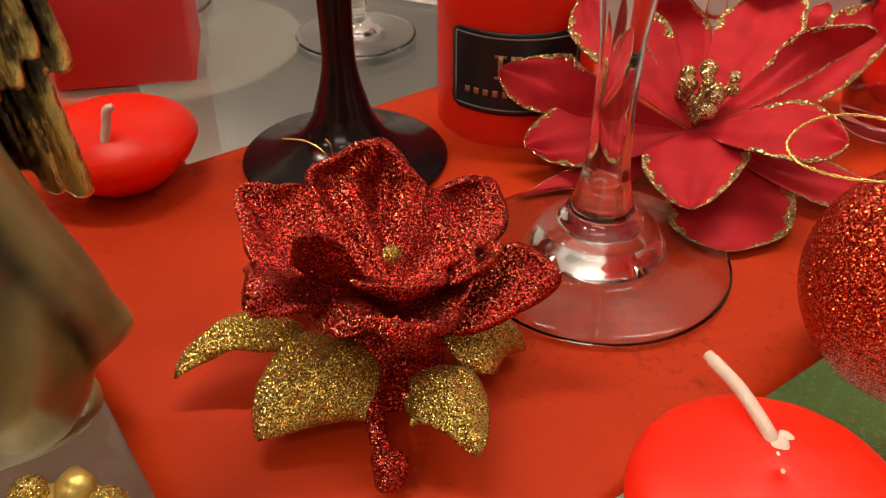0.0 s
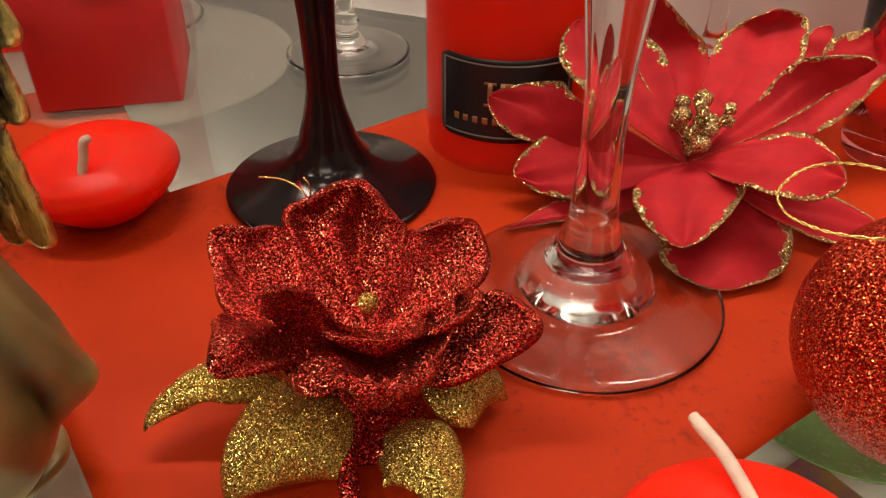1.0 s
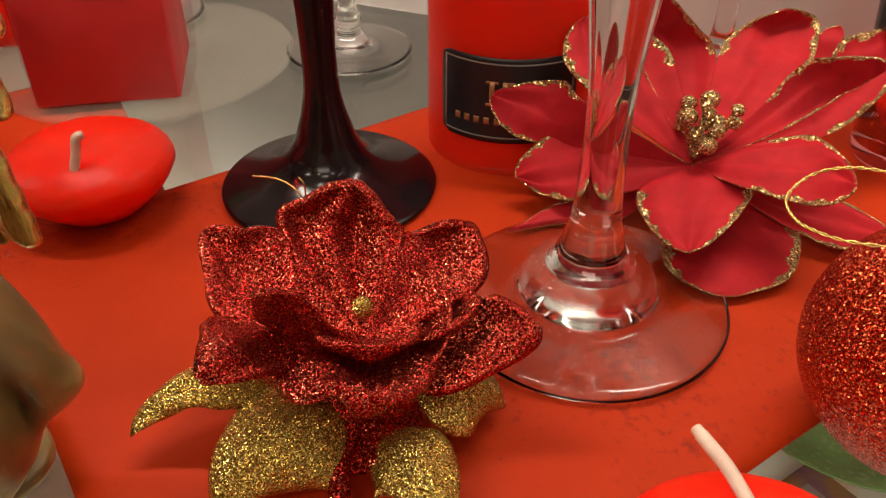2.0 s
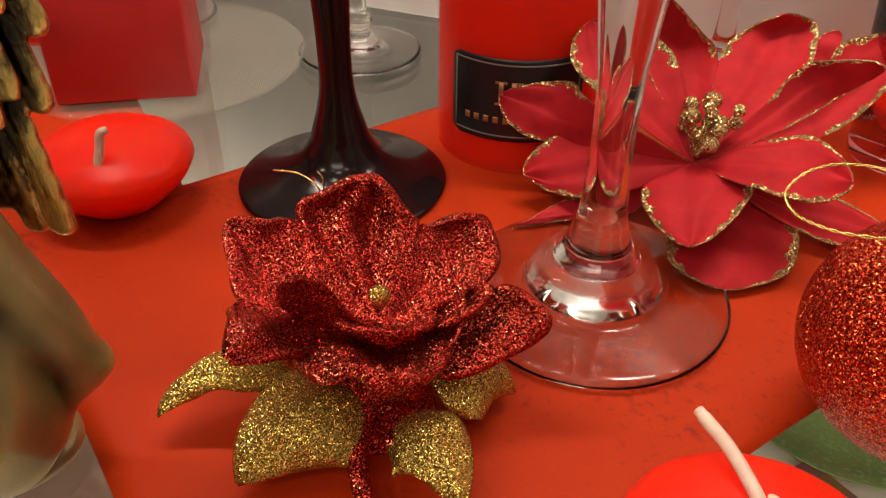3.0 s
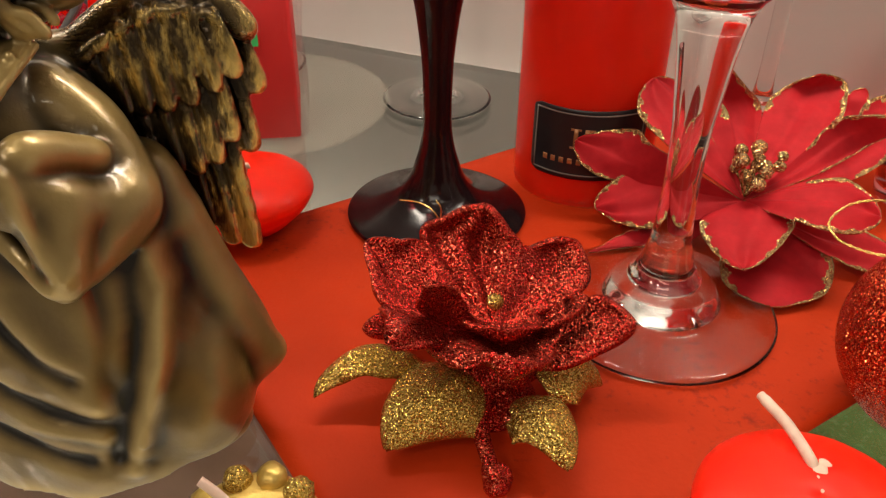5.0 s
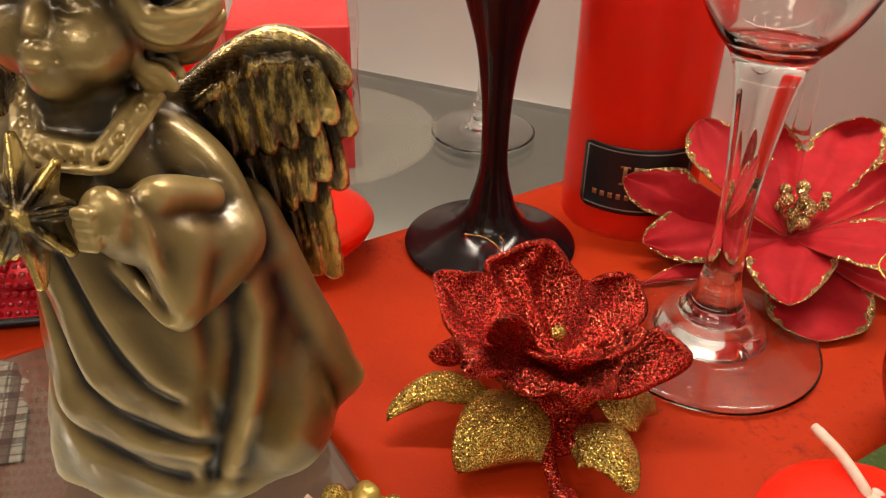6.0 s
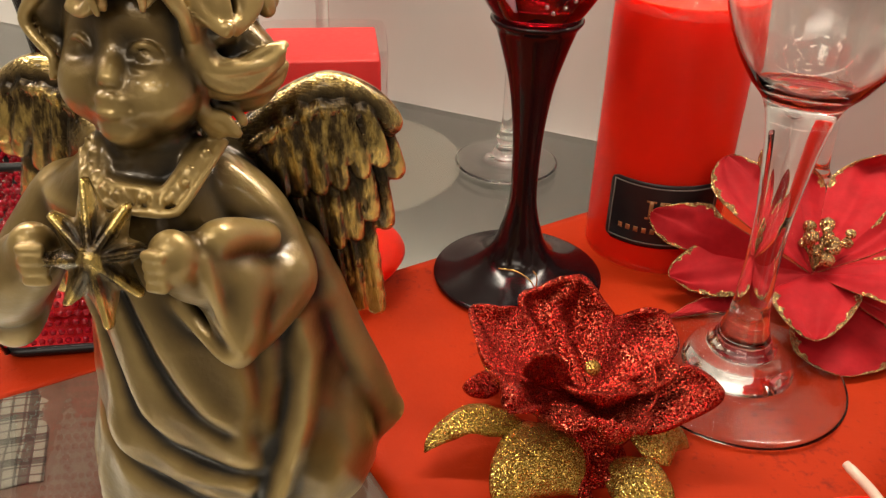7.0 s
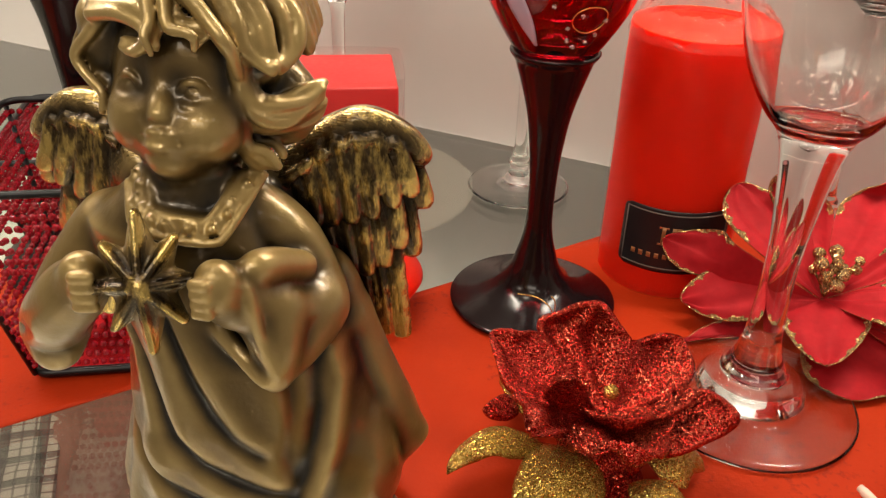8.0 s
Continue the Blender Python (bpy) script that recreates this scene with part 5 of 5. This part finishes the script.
    # clumps of strands, each between two edge curves
    clumps = [
        ([(-0.1500, -0.0690, 0.1500), (-0.1472, -0.0710, 0.1444), (-0.1458, -0.0720, 0.1399), (-0.1431, -0.0710, 0.1364), (-0.1385, -0.0700, 0.1350)],
         [(-0.1420, -0.0590, 0.1500), (-0.1360, -0.0600, 0.1440), (-0.1345, -0.0620, 0.1392), (-0.1350, -0.0640, 0.1358), (-0.1372, -0.0680, 0.1345)], 6, 0.0024, 0.0014),
        ([(-0.1452, -0.0690, 0.1385), (-0.1448, -0.0680, 0.1332), (-0.1423, -0.0680, 0.1281), (-0.1377, -0.0660, 0.1263), (-0.1330, -0.0630, 0.1277), (-0.1300, -0.0600, 0.1292)],
         [(-0.1458, -0.0680, 0.1320), (-0.1456, -0.0670, 0.1262), (-0.1432, -0.0660, 0.1204), (-0.1373, -0.0630, 0.1190), (-0.1323, -0.0600, 0.1212), (-0.1306, -0.0580, 0.1240)], 6, 0.0023, 0.0012),
        ([(-0.1460, -0.0670, 0.1300), (-0.1460, -0.0660, 0.1240), (-0.1447, -0.0650, 0.1175), (-0.1410, -0.0640, 0.1154), (-0.1390, -0.0640, 0.1120)],
         [(-0.1466, -0.0680, 0.1270), (-0.1463, -0.0680, 0.1210), (-0.1467, -0.0670, 0.1148), (-0.1445, -0.0660, 0.1116), (-0.1405, -0.0650, 0.1110)], 4, 0.0021, 0.0012),
        ([(-0.1560, -0.0720, 0.1500), (-0.1510, -0.0730, 0.1450), (-0.1478, -0.0748, 0.1428), (-0.1461, -0.0740, 0.1388), (-0.1456, -0.0700, 0.1338)],
         [(-0.1520, -0.0680, 0.1510), (-0.1475, -0.0700, 0.1460), (-0.1452, -0.0715, 0.1425), (-0.1440, -0.0710, 0.1385), (-0.1440, -0.0690, 0.1340)], 3, 0.0020, 0.0014),
        ([(-0.1600, -0.0690, 0.1500), (-0.1580, -0.0730, 0.1452), (-0.1593, -0.0748, 0.1430), (-0.1599, -0.0758, 0.1410), (-0.1593, -0.0760, 0.1392)],
         [(-0.1640, -0.0690, 0.1500), (-0.1625, -0.0730, 0.1455), (-0.1622, -0.0744, 0.1434), (-0.1612, -0.0754, 0.1412), (-0.1597, -0.0758, 0.1394)], 3, 0.0018, 0.0007),
        ([(-0.1570, -0.0700, 0.1500), (-0.1556, -0.0730, 0.1448), (-0.1514, -0.0748, 0.1440), (-0.1501, -0.0748, 0.1418), (-0.1512, -0.0746, 0.1402)],
         [(-0.1590, -0.0700, 0.1490), (-0.1576, -0.0738, 0.1440), (-0.1540, -0.0748, 0.1432), (-0.1522, -0.0750, 0.1416), (-0.1516, -0.0748, 0.1404)], 3, 0.0017, 0.0008),
        ([(-0.1761, -0.0660, 0.1420), (-0.1688, -0.0700, 0.1440), (-0.1630, -0.0730, 0.1432), (-0.1612, -0.0742, 0.1405), (-0.1642, -0.0735, 0.1385), (-0.1678, -0.0712, 0.1388)],
         [(-0.1740, -0.0640, 0.1460), (-0.1680, -0.0680, 0.1475), (-0.1620, -0.0720, 0.1460), (-0.1600, -0.0740, 0.1420), (-0.1630, -0.0740, 0.1396), (-0.1665, -0.0722, 0.1398)], 4, 0.0020, 0.0010),
        ([(-0.1760, -0.0620, 0.1440), (-0.1800, -0.0610, 0.1395), (-0.1838, -0.0600, 0.1348), (-0.1842, -0.0600, 0.1307), (-0.1805, -0.0620, 0.1282), (-0.1772, -0.0640, 0.1262), (-0.1774, -0.0650, 0.1215)],
         [(-0.1720, -0.0620, 0.1420), (-0.1765, -0.0620, 0.1380), (-0.1805, -0.0610, 0.1345), (-0.1812, -0.0610, 0.1310), (-0.1785, -0.0625, 0.1290), (-0.1760, -0.0640, 0.1262), (-0.1764, -0.0650, 0.1215)], 3, 0.0018, 0.0010),
    ]
    for one, two, count, r0, r1 in clumps:
        for q in range(count):
            w = q / (count - 1)
            arch = 0.0022 * math.sin(math.pi * w)
            path = [tuple(a + (b - a) * w for a, b in zip(p0, p1)) for p0, p1 in zip(one, two)]
            bend = [0.0007 * math.sin(2.1 * i + q * 1.7) * min(i, 1) for i in range(len(path))]
            chain([(x, y - arch - 0.0009 * (q % 2), z + o) for (x, y, z), o in zip(path, bend)], r0 * (0.70 + 0.16 * (q % 3)), r1 * 0.85, k=0.0003)
    for p0, p1, p2 in (((-0.150, -0.060, 0.153), (-0.139, -0.056, 0.145), (-0.135, -0.053, 0.134)), ((-0.170, -0.060, 0.153), (-0.178, -0.058, 0.146), (-0.180, -0.056, 0.138))):
        for q in range(4):
            chain([(x, y + 0.003 * q, z + 0.001 * q) for x, y, z in (p0, p1, p2)], 0.0030, 0.0020, k=0.0008)
    # wings: arched bone, layered flat feathers
    def feather(x0, z0, x1, z1, y, r):
        top, tip = (x0, y + 0.001, z0), (x1, y, z1)
        bow = tuple((p + q) / 2 + o for p, q, o in zip(top, tip, (0.0008, -0.0010, 0)))
        chain([top, bow, tip], r, r * 0.78, k=0.0005, seg=4, flat=(1, 1.9, 1), gilt=True)
        lift = r / 1.9
        chain([(w[0], w[1] - lift, w[2]) for w in (top, bow, tip)], 0.0005, 0.0003, k=0.0009, seg=4, cut=True)
        for e in (-1, 1):
            chain([(w[0] + e * r * 0.5, w[1] - lift * 0.95, w[2]) for w in (top, bow, tip)], 0.00025, 0.0002, k=0.0007, seg=3, cut=True)
    long_f = [(-0.1340, 0.0860, -0.1290, 0.0640), (-0.1300, 0.0880, -0.1240, 0.0565), (-0.1260, 0.0900, -0.1195, 0.0505), (-0.1215, 0.0920, -0.1150, 0.0490), (-0.1180, 0.0980, -0.1125, 0.0760), (-0.1160, 0.1040, -0.1098, 0.0905)]
    mid_f = [(-0.1375, 0.0960, -0.1335, 0.0760), (-0.1335, 0.0985, -0.1285, 0.0730), (-0.1290, 0.0995, -0.1240, 0.0720), (-0.1245, 0.1000, -0.1195, 0.0745), (-0.1205, 0.1015, -0.1155, 0.0800)]
    top_f = [(-0.1395, 0.1010, -0.1365, 0.0880), (-0.1355, 0.1050, -0.1320, 0.0885), (-0.1310, 0.1075, -0.1270, 0.0890), (-0.1265, 0.1085, -0.1220, 0.0900), (-0.1215, 0.1085, -0.1170, 0.0930), (-0.1170, 0.1070, -0.1125, 0.0960)]
    for side in (0, 1):
        def sx(x):
            return x if side == 0 else -0.3192 - x
        rise = 0.0 if side == 0 else 0.0010
        chain([(sx(-0.1450), -0.0460, 0.1000 + rise), (sx(-0.1350), -0.0430, 0.1080 + rise), (sx(-0.1250), -0.0410, 0.1125 + rise), (sx(-0.1160), -0.0395, 0.1090 + rise), (sx(-0.1105), -0.0385, 0.1030 + rise)], 0.0040, 0.0026, k=0.002, gilt=True)
        chain([(sx(-0.1420), -0.0500, 0.1000 + rise), (sx(-0.1330), -0.0475, 0.1060 + rise), (sx(-0.1240), -0.0455, 0.1090 + rise), (sx(-0.1160), -0.0440, 0.1060 + rise)], 0.0016, 0.0010, k=0.0012, gilt=True)
        for rows, y, r in ((long_f, -0.0425, 0.0036), (mid_f, -0.0455, 0.0033), (top_f, -0.0480, 0.0029)):
            for x0, z0, x1, z1 in rows:
                feather(sx(x0), z0 + rise, sx(x1), z1 + rise, y + 0.004 * (x1 + 0.130) / 0.02, r)
    capsule((-0.150, -0.046, 0.096), (-0.178, -0.046, 0.098), 0.0070, k=0.004)
    ellipsoid((-0.160, -0.048, 0.075), (0.020, 0.012, 0.030), k=0.004)

    # surface of the field: one vertex in each cell that it crosses
    A = field
    inside = A < 0
    corner = [(0, 0, 0), (1, 0, 0), (0, 1, 0), (1, 1, 0), (0, 0, 1), (1, 0, 1), (0, 1, 1), (1, 1, 1)]
    m = n - 1

    def at(c):
        return tuple(slice(c[k], c[k] + m[k]) for k in range(3))
    count = sum(inside[at(c)].astype(np.int8) for c in corner)
    cell = np.argwhere((count > 0) & (count < 8))
    num = np.full(tuple(m), -1, np.int32)
    num[tuple(cell.T)] = np.arange(len(cell))
    acc, cnt = np.zeros((len(cell), 3)), np.zeros(len(cell))
    for i in range(8):
        for k in range(3):
            if corner[i][k]:
                continue
            j = list(corner[i])
            j[k] = 1
            p0, p1 = cell + corner[i], cell + j
            v0, v1 = A[tuple(p0.T)], A[tuple(p1.T)]
            hit = (v0 < 0) != (v1 < 0)
            t = np.where(hit, v0 / np.where(hit, v0 - v1, 1), 0)
            pos = p0.astype(float)
            pos[:, k] += t
            acc += pos * hit[:, None]
            cnt += hit
    grid = acc / cnt[:, None]
    verts = lo + grid * step
    faces = []
    for k in range(3):
        a, b = (k + 1) % 3, (k + 2) % 3
        s0 = [slice(1, m[q]) for q in range(3)]
        s0[k] = slice(0, m[k])
        s1 = list(s0)
        s1[k] = slice(1, m[k] + 1)
        i0, i1 = inside[tuple(s0)], inside[tuple(s1)]
        for flip, mask in ((False, i0 & ~i1), (True, ~i0 & i1)):
            e = np.argwhere(mask)
            off = np.array([1, 1, 1])
            off[k] = 0
            e = e + off
            q = []
            for da, db in ((-1, -1), (0, -1), (0, 0), (-1, 0)):
                c = e.copy()
                c[:, a] += da
                c[:, b] += db
                q.append(num[tuple(c.T)])
            q = np.stack(q, 1)
            faces.append(q[:, ::-1] if flip else q)
    faces = np.concatenate(faces)
    faces = faces[(faces >= 0).all(1)]
    # even out the grid's steps: more on the robe than on the face and the wings
    edge = np.concatenate([faces[:, [i, (i + 1) % 4]] for i in range(4)])
    edge = np.concatenate([edge, edge[:, ::-1]])
    deg = np.bincount(edge[:, 0], minlength=len(verts))[:, None].clip(1)
    soft_part = np.where(gold[tuple(cell.T)] < 0.0012, 0.25, np.interp(verts[:, 2], [0.085, 0.105], [1.0, 0.35]))[:, None]
    for step_size in (0.55, -0.50, 0.55, -0.50, 0.55, -0.50, 0.55, 0.3):
        mean = np.stack([np.bincount(edge[:, 0], weights=verts[edge[:, 1], q], minlength=len(verts)) for q in range(3)], 1) / deg
        verts = verts + (mean - verts) * step_size * soft_part
    me = bpy.data.meshes.new("angel_statuette")
    me.from_pydata(verts.tolist(), [], faces.tolist())
    g = gold[tuple(cell.T)]
    me.attributes.new("gilt", "FLOAT", "POINT").data.foreach_set("value", np.clip(1 - g / 0.0016, 0, 1).astype(np.float32))
    # how far each spot stands proud of its surroundings: ridges are rubbed bright, hollows keep the dark wash and some
    # painted-in shade
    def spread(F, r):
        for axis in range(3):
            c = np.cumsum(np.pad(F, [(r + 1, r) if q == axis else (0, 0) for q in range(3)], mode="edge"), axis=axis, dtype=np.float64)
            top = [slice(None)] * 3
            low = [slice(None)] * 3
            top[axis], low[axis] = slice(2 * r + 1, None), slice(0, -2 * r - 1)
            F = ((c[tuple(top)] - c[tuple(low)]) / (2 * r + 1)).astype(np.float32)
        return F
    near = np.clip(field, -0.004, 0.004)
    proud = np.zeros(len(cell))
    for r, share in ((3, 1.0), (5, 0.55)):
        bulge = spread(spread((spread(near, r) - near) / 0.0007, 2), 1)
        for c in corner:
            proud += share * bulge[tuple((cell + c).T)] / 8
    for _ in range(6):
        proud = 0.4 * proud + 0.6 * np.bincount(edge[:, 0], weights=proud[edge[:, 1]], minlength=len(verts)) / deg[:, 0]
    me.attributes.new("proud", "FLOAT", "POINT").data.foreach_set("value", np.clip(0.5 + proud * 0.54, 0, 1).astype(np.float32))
    me.polygons.foreach_set("use_smooth", [True] * len(me.polygons))
    return me


m = mat("antique_bronze", (0.3, 0.2, 0.08), 0.3, 0.38, Coat_Weight=0.6, Coat_Roughness=0.12)
n, l, b = nodes_of(m)
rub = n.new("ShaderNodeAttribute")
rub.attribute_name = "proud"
attr = n.new("ShaderNodeAttribute")
attr.attribute_name = "gilt"
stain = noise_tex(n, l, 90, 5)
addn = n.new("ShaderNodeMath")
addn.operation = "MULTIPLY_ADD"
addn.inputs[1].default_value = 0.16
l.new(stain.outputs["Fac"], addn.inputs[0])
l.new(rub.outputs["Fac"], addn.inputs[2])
# antique wash by cavity; its dark end also paints shade into folds and features
patina_shade = ramp(n, l, addn.outputs[0], [(0.34, (0.013, 0.010, 0.007)), (0.48, (0.095, 0.063, 0.022)), (0.62, (0.205, 0.137, 0.048)), (0.95, (0.50, 0.36, 0.14))])
# gold leaf on the wings and the star: rubbed off in streaks along the feathers
cow = n.new("ShaderNodeTexCoord")
mapw = n.new("ShaderNodeMapping")
mapw.inputs["Scale"].default_value = (1.0, 0.6, 0.32)
mapw.inputs["Rotation"].default_value = (0, 0.22, 0)
l.new(cow.outputs["Object"], mapw.inputs["Vector"])
leaf = noise_tex(n, l, 430, 5, 0.62, mapw.outputs[0])
addg = n.new("ShaderNodeMath")
addg.operation = "MULTIPLY_ADD"
addg.inputs[1].default_value = 0.9
l.new(leaf.outputs["Fac"], addg.inputs[0])
l.new(rub.outputs["Fac"], addg.inputs[2])
lower = n.new("ShaderNodeMath")
lower.operation = "SUBTRACT"
lower.inputs[1].default_value = 0.38
l.new(addg.outputs[0], lower.inputs[0])
gilded = ramp(n, l, lower.outputs[0], [(0.82, (0.022, 0.014, 0.008)), (0.95, (0.085, 0.052, 0.018)), (1.0, (0.82, 0.60, 0.19))])
gilded.color_ramp.elements[0].position = 0.66
gilded.color_ramp.elements[1].position = 0.84
gilded.color_ramp.elements[2].position = 1.0
half = n.new("ShaderNodeMapRange")
half.inputs["To Min"].default_value, half.inputs["To Max"].default_value = 0.48, 0.95
l.new(attr.outputs["Fac"], half.inputs["Value"])
l.new(half.outputs[0], b.inputs["Metallic"])
mixg = n.new("ShaderNodeMix")
mixg.data_type = "RGBA"
l.new(attr.outputs["Fac"], mixg.inputs["Factor"])
l.new(patina_shade.outputs[0], mixg.inputs[6])
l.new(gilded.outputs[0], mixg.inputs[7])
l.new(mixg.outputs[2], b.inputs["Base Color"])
fine = noise_tex(n, l, 420, 4)
mrr = n.new("ShaderNodeMapRange")
mrr.inputs["To Min"].default_value, mrr.inputs["To Max"].default_value = 0.24, 0.42
l.new(fine.outputs["Fac"], mrr.inputs["Value"])
shine = n.new("ShaderNodeMath")
shine.operation = "MULTIPLY_ADD"
shine.inputs[1].default_value = -0.15
l.new(attr.outputs["Fac"], shine.inputs[0])
l.new(mrr.outputs[0], shine.inputs[2])
l.new(shine.outputs[0], b.inputs["Roughness"])
mixb = n.new("ShaderNodeMix")
l.new(attr.outputs["Fac"], mixb.inputs["Factor"])
l.new(fine.outputs["Fac"], mixb.inputs[2])
leafh = n.new("ShaderNodeMath")
leafh.operation = "MULTIPLY"
leafh.inputs[1].default_value = 3.2
l.new(leaf.outputs["Fac"], leafh.inputs[0])
l.new(leafh.outputs[0], mixb.inputs[3])
bump(n, l, b, mixb.outputs[0], 0.45, 0.0004)
M_BRONZE = m
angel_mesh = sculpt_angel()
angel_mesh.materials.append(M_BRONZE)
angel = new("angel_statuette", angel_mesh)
tagged(angel, "antique bronze angel statuette with gilded wings holding a star", "statuette")
